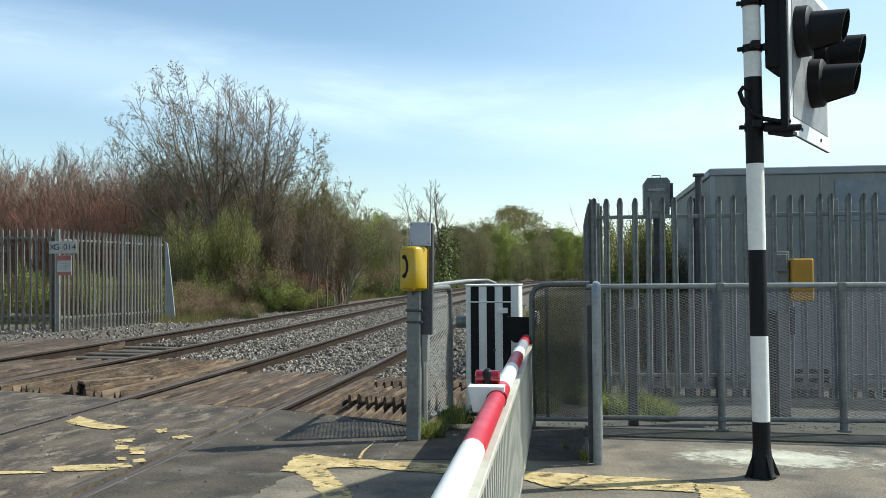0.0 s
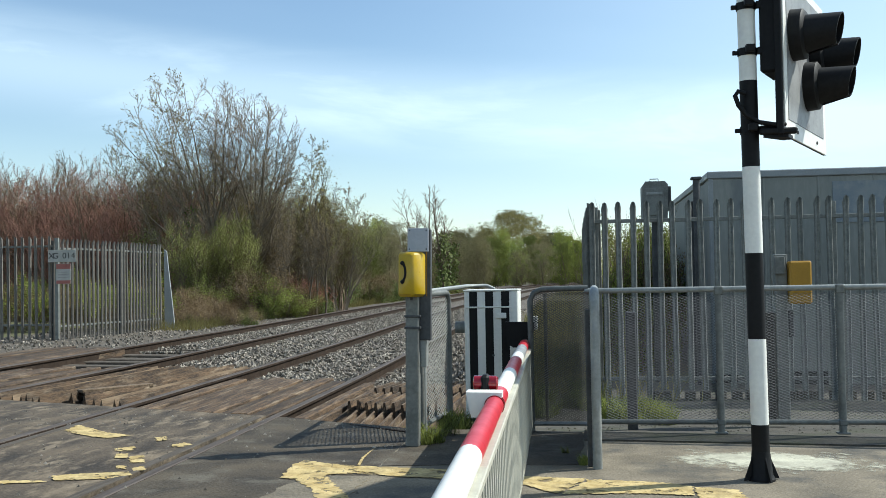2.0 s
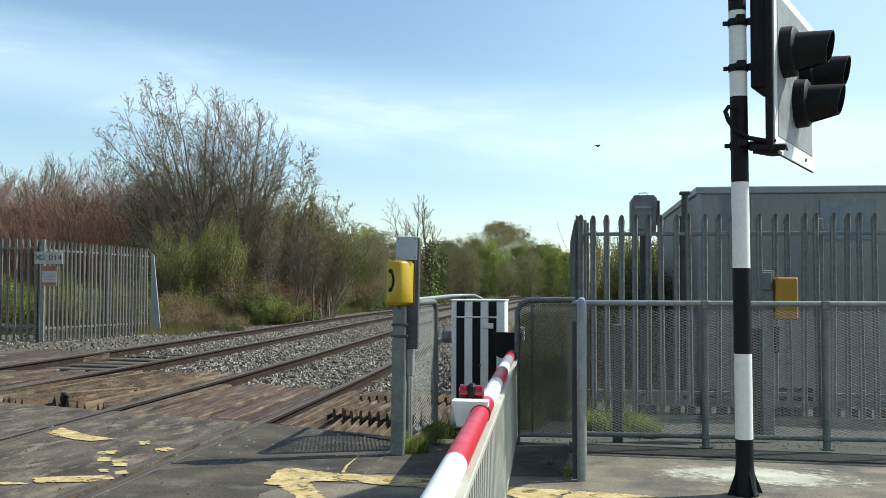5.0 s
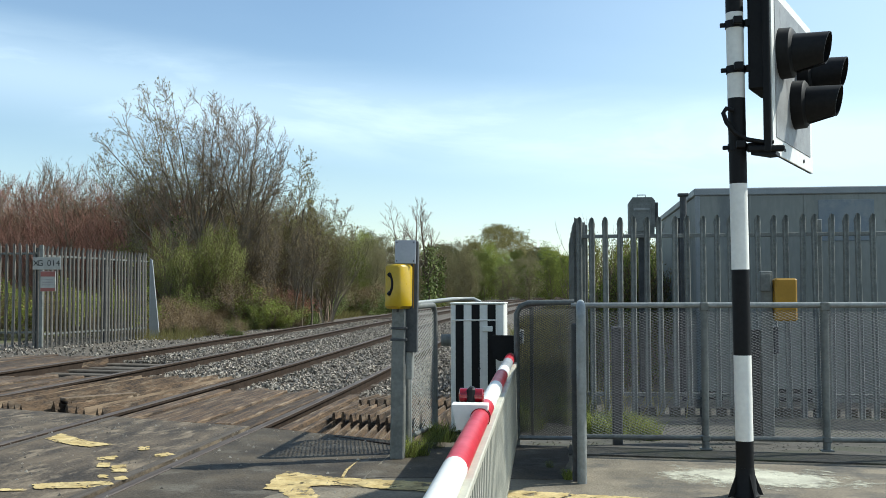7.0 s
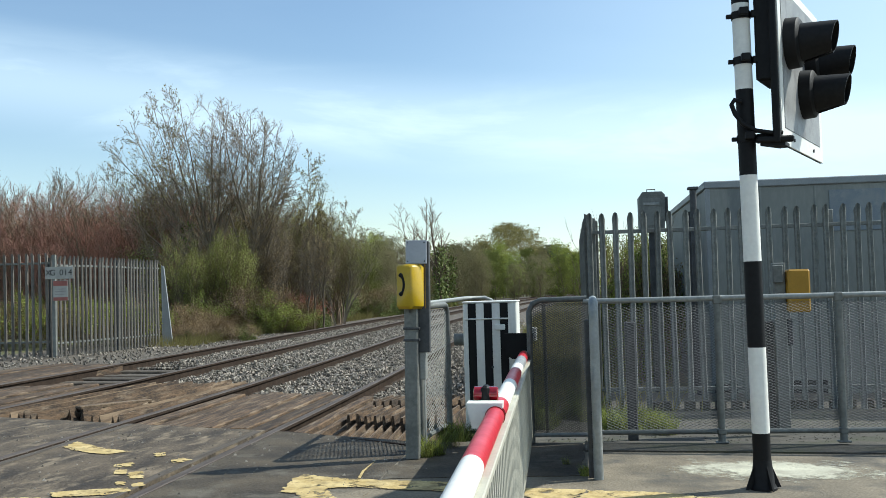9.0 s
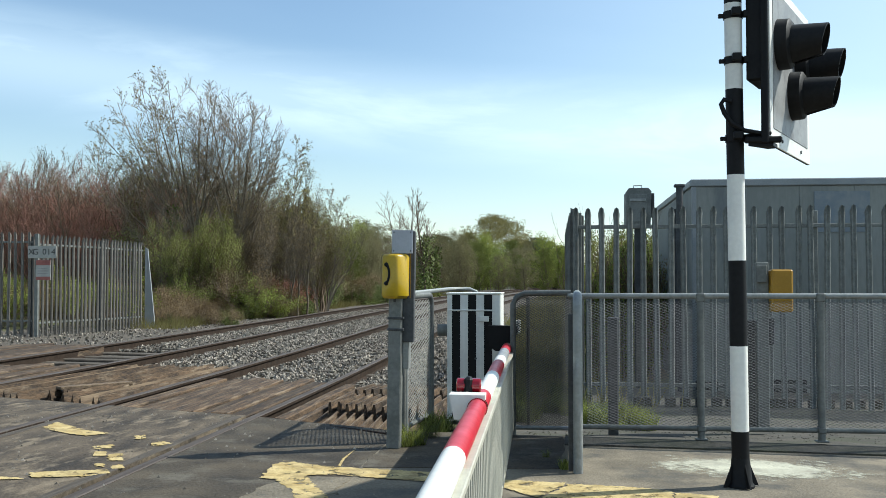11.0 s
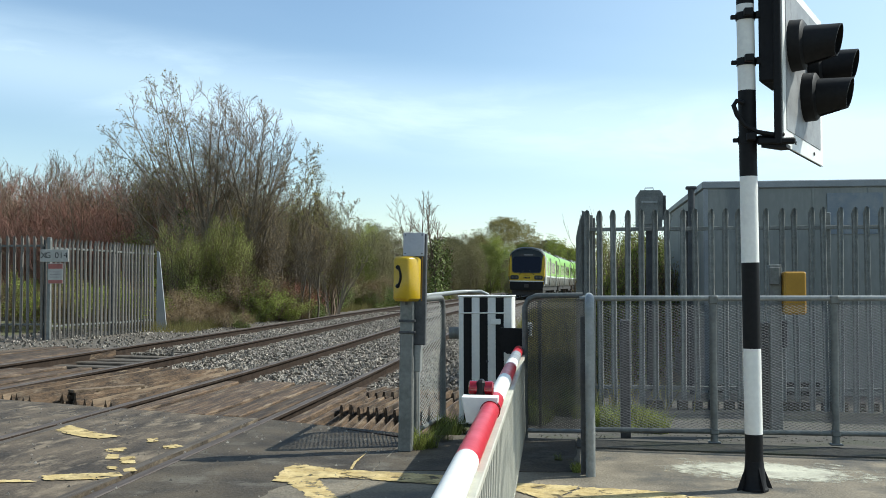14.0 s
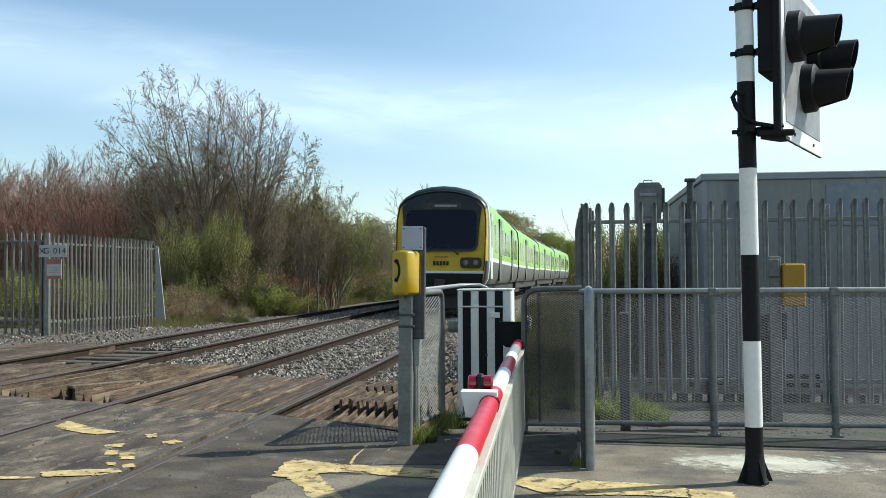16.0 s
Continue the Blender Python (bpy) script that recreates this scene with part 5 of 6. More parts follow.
# ---- plants ----
def bare_tree(seed, stems, height, spread, counts, lens, thick, upward=0.25, wiggle=0.16, lean=(0, 0), sides=4, thin=0.007):
    """Branches of a leafless tree as one Shape, and the places of its twig ends."""
    rng = random.Random(seed)
    s, tips = Shape(), []

    def grow(p, d, length, r, level):
        seg = (6, 5, 4, 3, 2)[min(level, 4)]
        pts, rs, dirs = [p.copy()], [r], [d.copy()]
        for i in range(seg):
            d = (d + Vector((rng.gauss(0, wiggle), rng.gauss(0, wiggle), rng.gauss(0, wiggle) + upward * 0.3))).normalized()
            p = p + d * (length / seg)
            pts.append(p.copy())
            rs.append(r * (1 - 0.8 * (i + 1) / seg))
            dirs.append(d.copy())
        s.tube(pts, rs, sides if level < 2 else 3, caps=False)
        if level >= len(counts):
            tips.append((pts[-1], d))
            if len(pts) > 2:
                tips.append((pts[len(pts) // 2], d))
            return
        for k in range(counts[level]):
            f = 0.22 + 0.78 * (k + rng.random()) / counts[level]
            i = min(seg - 1, int(f * seg))
            q = pts[i].lerp(pts[i + 1], f * seg - i)
            side = dirs[i].orthogonal().normalized()
            side.rotate(Matrix.Rotation(rng.random() * 6.283, 3, dirs[i]))
            a = rng.uniform(0.4, 0.95)
            nd = (dirs[i] * math.cos(a) + side * math.sin(a) + Vector((0, 0, upward))).normalized()
            grow(q, nd, length * lens[level] * (1.15 - 0.55 * f) * rng.uniform(0.75, 1.2), max(thin, rs[i] * 0.55), level + 1)

    for k in range(stems):
        a = 6.283 * (k + rng.random() * 0.6) / stems
        d = Vector((math.cos(a) * spread + lean[0], math.sin(a) * spread + lean[1], 1)).normalized()
        grow(Vector((math.cos(a) * 0.15 * (stems > 1), math.sin(a) * 0.15 * (stems > 1), -0.1)), d, height * rng.uniform(0.75, 1.0), thick, 0)
    return s, tips


def fan_tree(seed, limbs, fork, trunk, counts=(13, 7, 3), reach=(0.36, 0.5, 0.5), thin=0.0065, depth=0.55, low=0.55, upward=0.03):
    """A tree whose limbs leave the trunk near its fork and spread like a fan; limbs are (tilt in degrees, length)."""
    rng = random.Random(seed)
    s, tips = Shape(), []

    def twig(p, d, length, r, level):
        seg = (2, 3, 4)[min(level, 2)]
        pts, dirs = [p.copy()], [d.copy()]
        for _ in range(seg):
            d = (d + Vector((rng.gauss(0, 0.09), rng.gauss(0, 0.09), rng.gauss(0, 0.07) + upward * 0.5))).normalized()
            p = p + d * (length / seg)
            pts.append(p.copy())
            dirs.append(d.copy())
        s.tube(pts, [max(thin * 0.7, r * (1 - 0.75 * k / seg)) for k in range(seg + 1)], 3, caps=False)
        if level == 0:
            tips.extend([(pts[-1], d), (pts[1], d)])
            return
        n = counts[len(counts) - level]
        for k in range(n):
            f = 0.2 + 0.8 * (k + rng.random()) / n
            i = min(seg - 1, int(f * seg))
            side = dirs[i].orthogonal().normalized()
            side.rotate(Matrix.Rotation(rng.random() * 6.283, 3, dirs[i]))
            a = rng.uniform(0.4, 0.85)
            nd = (dirs[i] * math.cos(a) + side * math.sin(a) + Vector((0, 0, upward))).normalized()
            twig(pts[i].lerp(pts[i + 1], min(1, f * seg - i)), nd, length * reach[len(counts) - level] * (1.2 - 0.5 * f) * rng.uniform(0.7, 1.2), max(thin, r * 0.55), level - 1)

    s.tube([(rng.gauss(0, 0.03), rng.gauss(0, 0.03), fork * k / 5 - 0.1) for k in range(6)], [trunk * (1.25 - 0.1 * k) for k in range(6)], 8, caps=False)
    for tilt, length in limbs:
        a, b = radians(tilt), rng.uniform(-depth, depth)
        z0 = fork * rng.uniform(low, 0.98)
        p0 = Vector((rng.gauss(0, 0.03), rng.gauss(0, 0.03), z0 - 0.1))
        end = Vector((math.sin(a) * length, math.sin(b) * length * 0.6, fork + math.cos(a) * math.cos(b * 0.6) * length))
        mid = p0 + Vector((math.sin(a * 1.08), math.sin(b) * 0.6, math.cos(a * 1.08))) * (length * 0.5)
        pts = [p0.lerp(mid, k / 9).lerp(mid.lerp(end, k / 9), k / 9) + Vector((rng.gauss(0, 0.03), rng.gauss(0, 0.03), 0)) for k in range(10)]
        s.tube(pts, [max(thin * 1.6, trunk * 0.48 * (1 - k / 9.5)) for k in range(10)], 6, caps=False)
        tips.append((pts[-1], pts[-1] - pts[-2]))
        for k in range(counts[0]):
            f = 0.18 + 0.8 * (k + rng.random()) / counts[0]
            i = min(8, int(f * 9))
            d = (pts[i + 1] - pts[i]).normalized()
            side = d.orthogonal().normalized()
            side.rotate(Matrix.Rotation(rng.random() * 6.283, 3, d))
            q = rng.uniform(0.35, 0.75)
            nd = (d * math.cos(q) + side * math.sin(q) + Vector((0, 0, upward))).normalized()
            twig(pts[i].lerp(pts[i + 1], f * 9 - i), nd, length * reach[0] * (1.15 - 0.75 * f) * rng.uniform(0.75, 1.2), max(thin * 1.6, trunk * 0.2 * (1 - f)), len(counts) - 1)
    return s, tips


def leaves(tips, rng, per, size, jitter, s=None):
    """Small leaf blades about the given places."""
    s = s or Shape()
    for p, _ in tips:
        for _ in range(per):
            c = Vector(p) + Vector((rng.gauss(0, jitter), rng.gauss(0, jitter), rng.gauss(0, jitter)))
            u = Vector((rng.uniform(-1, 1), rng.uniform(-1, 1), rng.uniform(-1, 1))).normalized()
            w = u.orthogonal().normalized() * size * rng.uniform(0.35, 0.6)
            u = u * size * rng.uniform(0.6, 1.1)
            s.add([c - u, c - u * 0.1 + w, c + u, c - u * 0.1 - w], [(0, 1, 2, 3)])
    return s


def clumps(rng, n, rx, ry, z0, z1, per, size, r):
    """Leaves in many lumps over an uneven crown."""
    s = Shape()
    for _ in range(n):
        a, f = rng.random() * 6.283, math.sqrt(rng.random())
        z = z0 + (z1 - z0) * rng.random()
        k = math.sqrt(max(0.05, 1 - (2 * (z - z0) / (z1 - z0) - 1) ** 2))
        c = Vector((math.cos(a) * f * rx * k, math.sin(a) * f * ry * k, z))
        rr = r * rng.uniform(0.5, 1.2)
        tips = [(c + Vector((rng.uniform(-1.5, 1.5) * rr, rng.uniform(-1.5, 1.5) * rr, rng.uniform(-1.2, 1.2) * rr)), None) for _ in range(per)]
        leaves(tips, rng, 1, size, 0, s)
    return s


def plant(name, at, label, category, wood, wood_mat, leaf, leaf_mat, group=""):
    t = thing(name, at, label, category, group)
    if wood:
        part("trunk", wood, wood_mat, t, smooth=60)
    if leaf:
        part("crown", leaf, leaf_mat, t)
    return t


def spot(px, y):
    """A place y metres along the track, from its bearing."""
    return (px - 1030) / 1803 * y


def build_plants():
    rng = random.Random(21)
    # the large willow beside the fence: two trunks that share one broad crown
    limbs = [(-55, 4.7), (-50, 4.0), (-43, 4.9), (-37, 5.4), (-31, 5.5), (-25, 5.5), (-18, 5.5), (-13, 5.4), (-8, 5.5), (-3, 5.4), (3, 5.2), (10, 5.0), (17, 4.9), (25, 4.6), (-40, 3.6), (-20, 4.2), (8, 4.0)]
    w, tips = fan_tree(4, limbs, 3.4, 0.13)
    tree = thing("willow_tree", (spot(362, 37), 37, -0.4), "tall spreading willow, almost bare, with small olive buds", "tree")
    part("trunk", w, "bark_willow", tree, smooth=60)
    part("crown", leaves([t for t in tips if t[0].x + 0.35 * (t[0].z - 6) < 0.4 and rng.random() < 0.5], rng, 1, 0.045, 0.035), "leaf_olive", tree)
    tagged(part("bud_spray", leaves([t for t in tips if t[0].x + 0.35 * (t[0].z - 6) >= -0.3 and t[0].z < 7.4 and rng.random() < 0.3], rng, 1, 0.036, 0.04), "leaf_rust", tree), "rusty brown catkins", kind="stuff")
    limbs = [(-26, 4.9), (-14, 5.1), (-7, 4.9), (-1, 4.7), (5, 4.6), (10, 4.4), (16, 4.2), (21, 4.0), (27, 3.6), (33, 3.0), (40, 2.5), (-30, 3.6), (2, 3.4), (14, 3.2), (48, 2.0)]
    w, tips = fan_tree(9, limbs, 3.5, 0.12)
    ivy = leaves([(Vector((rng.gauss(0, 0.16), rng.gauss(0, 0.16), rng.uniform(0.3, 4.4))), None) for _ in range(1100)], rng, 1, 0.07, 0.04)
    tree = plant("willow_tree", (spot(441, 36.6), 36.6, -0.4), "bare willow with brown ivy round its trunk", "tree", w, "bark_willow", ivy, "leaf_ivy")
    tagged(part("bud_spray", leaves([t for t in tips if t[0].z < 6.5 and rng.random() < 0.3], rng, 1, 0.036, 0.05), "leaf_brown", tree), "small brown catkins", kind="stuff")
    w, tips = fan_tree(14, [(-40, 3.2), (-28, 3.4), (-15, 3.0), (-5, 2.6), (12, 2.4), (25, 2.2)], 2.3, 0.07, counts=(9, 6, 3))
    tree = plant("willow_tree", (spot(318, 36), 36, -0.4), "leaning bare willow with ivy on its stem", "tree", w, "bark_willow", leaves([(Vector((rng.gauss(0, 0.12), rng.gauss(0, 0.12), rng.uniform(1.0, 4.2))), None) for _ in range(420)], rng, 1, 0.06, 0.04), "leaf_dark")
    # slender trees
    w, tips = fan_tree(31, [(-1, 3.7), (-16, 1.6), (14, 1.9), (22, 1.5), (-24, 1.1)], 3.3, 0.075, counts=(18, 7, 3), reach=(0.36, 0.5, 0.5), thin=0.0075, low=0.6)
    plant("slender_tree", (spot(550, 41), 41, -0.4), "slender young tree with tiny pale leaves", "tree", w, "bark_willow", leaves([t for t in tips if rng.random() < 0.6], rng, 1, 0.05, 0.05), "leaf_olive")
    w, tips = fan_tree(33, [(-10, 2.6), (4, 2.9), (20, 3.0), (34, 2.9), (46, 2.4), (-24, 2.0), (12, 2.2)], 2.6, 0.06, counts=(11, 6, 3), thin=0.006)
    stem = plant("slender_tree", (spot(574, 43), 43, -0.4), "thin bare tree with brown twigs", "tree", w, "bark_pale", leaves([t for t in tips if rng.random() < 0.4], rng, 1, 0.045, 0.06), "leaf_brown")
    w, tips = bare_tree(37, 1, 9.5, 0.0, (18, 6, 4), (0.24, 0.5, 0.5), 0.15, 0.22, 0.035, thin=0.014)
    ivy = leaves([(Vector((rng.gauss(0, 0.3), rng.gauss(0, 0.3), rng.uniform(0, 5))), None) for _ in range(900)], rng, 1, 0.16, 0.05)
    mid = plant("slender_tree", (spot(787, 78), 78, -0.4), "bare tree with dark ivy up its trunk", "tree", w, "bark", ivy, "leaf_dark", "bare trees by the line")
    for px, y, sc in ((802, 80, 0.84),):
        c = copy_thing(mid, pose(spot(px, y), y, -0.4, 0, 0, rng.uniform(0, 360)))
        c.scale = (sc, sc, sc)
    w, tips = bare_tree(38, 4, 8.4, 0.13, (9, 6, 4), (0.32, 0.5, 0.5), 0.1, 0.15, 0.06, thin=0.014)
    plant("slender_tree", (spot(752, 81), 81, -0.4), "bare many-stemmed tree with grey twigs", "tree", w, "bark", None, None, "bare trees by the line")
    # thicket of red-brown bare shrubs
    w, tips = bare_tree(51, 9, 4.6, 0.38, (7, 6, 4), (0.5, 0.5, 0.5), 0.03, 0.25, 0.12, sides=3)
    red = plant("bare_shrub", (spot(120, 40), 40, -0.4), "dense bare red-brown shrub", "shrub", w, "bark_red", leaves(tips, rng, 1, 0.024, 0.04), "leaf_rust", "red-brown thicket")
    w, tips = bare_tree(52, 8, 4.9, 0.42, (7, 6, 4), (0.5, 0.5, 0.5), 0.03, 0.22, 0.14, sides=3)
    red2 = plant("bare_shrub", (spot(20, 41), 41, -0.4), "dense bare brown shrub", "shrub", w, "bark", leaves(tips, rng, 1, 0.024, 0.05), "leaf_brown", "red-brown thicket")
    for i in range(44):
        px = -170 + 560 * ((i * 0.618) % 1)
        y = 38 + 12 * ((i * 0.37) % 1)
        c = copy_thing(red if rng.random() < 0.6 else red2, pose(spot(px, y), y, -0.4, 0, 0, rng.uniform(0, 360)))
        k = rng.uniform(1.05, 1.38) * (0.9 + 0.008 * (y - 38))
        c.scale = (k, k, k)
    # green understorey
    w, tips = bare_tree(61, 7, 1.7, 0.6, (6, 5, 3), (0.6, 0.6, 0.5), 0.02, 0.2, 0.15, sides=3)
    green = plant("green_shrub", (spot(350, 33), 33, -0.4), "fresh green shrub coming into leaf", "shrub", w, "bark", leaves(tips, rng, 4, 0.042, 0.1), "leaf", "green undergrowth")
    w, tips = bare_tree(62, 7, 1.8, 0.6, (6, 5, 3), (0.6, 0.6, 0.5), 0.02, 0.2, 0.15, sides=3)
    brown = plant("brown_shrub", (spot(450, 34), 34, -0.4), "tangled brown shrub with a few green leaves", "shrub", w, "bark", leaves(tips, rng, 3, 0.032, 0.12), "leaf_ivy", "brown undergrowth")
    w, tips = bare_tree(63, 6, 3.0, 0.45, (6, 5, 4), (0.55, 0.55, 0.5), 0.03, 0.22, 0.14, sides=3)
    tall = plant("green_shrub", (spot(300, 36), 36, -0.4), "tall shrub with young olive-green leaves", "shrub", w, "bark", leaves(tips, rng, 3, 0.046, 0.12), "leaf_haze", "green undergrowth")
    w, tips = bare_tree(64, 6, 1.3, 0.6, (6, 5, 3), (0.6, 0.6, 0.5), 0.02, 0.15, 0.18, sides=3)
    dark = plant("bramble", (spot(600, 44), 44, -0.4), "low dark bramble with glossy leaves", "shrub", w, "bark", leaves(tips, rng, 9, 0.035, 0.13), "leaf_dark", "brambles along the line")
    w, tips = bare_tree(66, 9, 1.5, 0.5, (7, 5, 3), (0.55, 0.55, 0.5), 0.02, 0.2, 0.13, sides=3)
    ruddy = plant("red_shrub", (spot(508, 35), 35.6, -0.4), "low shrub with dark red twigs and buds", "shrub", w, "bark_red", leaves(tips, rng, 2, 0.03, 0.08), "leaf_red", "red shrubs")
    for px, y, k in ((488, 36.2, 0.7), (526, 36.4, 0.65)):
        c = copy_thing(ruddy, pose(spot(px, y), y, -0.4, 0, 0, px))
        c.scale = (k, k, k * 1.15)
    for i in range(13):                       # leafy saplings under the willow
        f = (i * 0.618) % 1
        px, y = 312 + 120 * f, 33.6 + 2.2 * ((i * 0.41) % 1)
        c = copy_thing((tall, green)[i % 3 == 2], pose(spot(px, y), y, -0.4, 0, 0, rng.uniform(0, 360)))
        k = rng.uniform(0.6, 0.9) if i % 3 != 2 else rng.uniform(0.6, 0.9)
        c.scale = (k * 0.5, k * 0.5, k * rng.uniform(1.0, 1.4))
    for i in range(40):                       # brown tangle along the foot of the thicket
        f = (i * 0.618) % 1
        px, y = 306 + 250 * f, 31.8 + 3.2 * ((i * 0.41) % 1) + 2.5 * f
        c = copy_thing((brown, dark, green, brown, dark)[i % 5], pose(spot(px, y), y, -0.4, 0, 0, rng.uniform(0, 360)))
        k = rng.uniform(0.4, 0.85) * (0.8 if i % 5 in (2, 4) else 1)
        c.scale = (k, k, k * rng.uniform(0.7, 1.1))
    w, tips = bare_tree(65, 5, 4.3, 0.22, (8, 6, 5), (0.42, 0.5, 0.5), 0.045, 0.25, 0.12, sides=3)
    w2, tips2 = bare_tree(67, 5, 4.2, 0.24, (8, 6, 4), (0.42, 0.5, 0.5), 0.045, 0.25, 0.12, sides=3)
    birchlet = plant("young_tree", (spot(520, 43), 43, -0.4), "young tree hazed with fresh green leaf", "tree", w2, "bark_pale", leaves(tips2, rng, 3, 0.035, 0.12), "leaf_haze", "crowded young trees")
    olive = plant("young_tree", (spot(470, 42), 42, -0.4), "young crowded tree with olive-brown buds", "tree", w, "bark", leaves(tips, rng, 3, 0.03, 0.12), "leaf_olive", "crowded young trees")
    for i in range(44):
        f = (i * 0.618) % 1
        px, y = 270 + 340 * f, 39 + 12 * ((i * 0.29) % 1)
        c = copy_thing((olive, birchlet, olive, red2)[i % 4], pose(spot(px, y), y, -0.4, 0, 0, rng.uniform(0, 360)))
        k = rng.uniform(0.9, 1.25) * (0.85 if px > 560 else 1) * (0.8 if i % 4 == 3 else 1)
        c.scale = (k, k, k)
    for i in range(34):
        f = (i * 0.618) % 1
        px, y = 505 + 240 * f, 40 + 22 * f + rng.uniform(-1, 3)
        c = copy_thing((dark, brown, dark)[i % 3], pose(spot(px, y), y, -0.4, 0, 0, rng.uniform(0, 360)))
        k = rng.uniform(0.7, 1.15)
        c.scale = (k, k, k * 0.9)
    for i in range(22):                       # scrub seen through the fence
        px, y = -160 + 430 * ((i * 0.618) % 1), 26.5 + 3 * ((i * 0.41) % 1)
        c = copy_thing((brown, brown, green)[i % 3], pose(spot(px, y) - 0.3, y, -0.4, 0, 0, rng.uniform(0, 360)))
        k = rng.uniform(0.4, 0.75)
        c.scale = (k, k, k)
    for i in range(16):
        px, y = -150 + 400 * ((i * 0.618) % 1), 30 + 6 * ((i * 0.41) % 1)
        c = copy_thing((green, dark, brown)[i % 3], pose(spot(px, y) - 0.5, y, -0.4, 0, 0, rng.uniform(0, 360)))
        k = rng.uniform(0.5, 0.9)
        c.scale = (k, k, k)
    # pale young stems in the undergrowth
    green.scale = (0.55, 0.55, 0.7)
    for i in range(14):                       # low tangle at the edge of the ballast
        px, y = 300 + 135 * ((i * 0.618) % 1), 27.8 + 3.6 * ((i * 0.41) % 1)
        c = copy_thing((brown, brown, dark)[i % 3], pose(spot(px, y), y, -0.38, 0, 0, rng.uniform(0, 360)))
        k = rng.uniform(0.22, 0.42)
        c.scale = (k * 1.2, k * 1.2, k)
    for i in range(28):
        px, y = 290 + 330 * ((i * 0.618) % 1), 34.5 + 8 * ((i * 0.37) % 1)
        c = copy_thing(stem, pose(spot(px, y), y, -0.4, rng.uniform(-9, 9), rng.uniform(-9, 9), rng.uniform(0, 360)))
        k = rng.uniform(0.5, 0.85)
        c.scale = (k * 0.7, k * 0.7, k)
    # woodland beyond
    def wood_tree(name, seed, h, rx, leaf_m, label, n, per, size, r, low=0.12):
        w, tips = bare_tree(seed, 2, h * 0.8, 0.18, (7, 5, 4), (0.45, 0.5, 0.5), 0.1, 0.2, 0.1, sides=3)
        lf = clumps(random.Random(seed), n, rx, rx, h * low, h, per, size, r)
        leaves(tips, random.Random(seed + 1), 2, size * 0.8, 0.14, lf)
        return plant(name, (spot(640, 95), 95 + seed * 0.1, -0.4), label, "tree", w, "bark", lf, leaf_m, "woodland beyond the line")
    ash = wood_tree("bare_woodland_tree", 71, 6.6, 2.6, "leaf_wood", "brown budding woodland tree", 150, 80, 0.06, 0.34)
    birch = wood_tree("green_woodland_tree", 72, 6.2, 2.2, "leaf_wood_green", "green woodland tree in young leaf", 150, 80, 0.065, 0.34)
    bright = wood_tree("poplar_tree", 73, 7.4, 1.7, "leaf_bright", "bright green poplar in fresh leaf", 90, 80, 0.085, 0.42, 0.04)
    for i in range(46):
        f = (i * 0.618) % 1
        px, y = 560 + 300 * f, 85 + 45 * ((i * 0.43) % 1)
        c = copy_thing((ash, birch, ash)[i % 3], pose(spot(px, y), y, -0.4, 0, 0, rng.uniform(0, 360)))
        k = rng.uniform(0.75, 1.1) * (0.88 if px > 720 else 1.0) * y / 100 * (0.8 if i % 3 == 1 else 1.0)
        c.scale = (k * 0.72, k * 0.72, k)
    for i in range(40):
        f = (i * 0.618) % 1
        px, y = 800 + 250 * f, 118 + 60 * ((i * 0.29) % 1)
        c = copy_thing((bright, birch, ash, birch)[i % 4], pose(spot(px, y), y, -0.4, 0, 0, rng.uniform(0, 360)))
        k = rng.uniform(0.7, 1.04) * y / 130
        c.scale = (k * 0.85, k * 0.85, k)
    for i in range(24):
        f = (i * 0.618) % 1
        px, y = 440 + 150 * f, 56 + 16 * ((i * 0.37) % 1)
        c = copy_thing((birch, ash, birch)[i % 3], pose(spot(px, y), y, -0.4, 0, 0, rng.uniform(0, 360)))
        k = rng.uniform(0.55, 0.78)
        c.scale = (k, k, k)
    for i in range(26):
        f = (i * 0.618) % 1
        px, y = -150 + 520 * f, 54 + 12 * ((i * 0.37) % 1)
        c = copy_thing((ash, birch, ash)[i % 3], pose(spot(px, y), y, -0.4, 0, 0, rng.uniform(0, 360)))
        k = rng.uniform(0.75, 0.95)
        c.scale = (k, k, k)
    big = wood_tree("broad_tree", 81, 12.6, 7.0, "leaf_olive", "broad domed tree with olive-brown young leaves", 420, 110, 0.13, 0.6, 0.05)
    big.matrix_basis = pose(spot(912, 178), 178, -0.4)
    c = copy_thing(big, pose(spot(868, 186), 186, -0.4, 0, 0, 80))
    c.scale = (0.7, 0.7, 0.78)
    con = plant("conifer", (spot(985, 200), 200, -0.4), "dark conifer in the distant woodland", "tree", Shape().tube([(0, 0, 0), (0, 0, 8.5)], [0.3, 0.12], 6), "bark",
                clumps(random.Random(91), 70, 3.0, 3.0, 5.0, 9.6, 40, 0.3, 0.6), "leaf_conifer", "distant conifers")
    for px, y, k in ((1002, 205, 0.95), (966, 210, 0.98), (812, 150, 0.8), (1018, 200, 0.85)):
        c = copy_thing(con, pose(spot(px, y), y, -0.4, 0, 0, px))
        c.scale = (k, k, k)
    # ivy hedge behind the palisade, and shoots above it
    for i in range(34):
        f = (i * 0.618) % 1
        y = 16.5 + 6.0 * ((i * 0.41) % 1)
        x = (0.044 + 0.036 * f) * y
        c = copy_thing((dark, green, dark, brown)[i % 4], pose(x, y, -0.42, 0, 0, rng.uniform(0, 360)))
        k = rng.uniform(0.85, 1.05)
        c.scale = (k * 0.45, k * 0.45, k * (0.95 + 0.02 * (y - 16)))
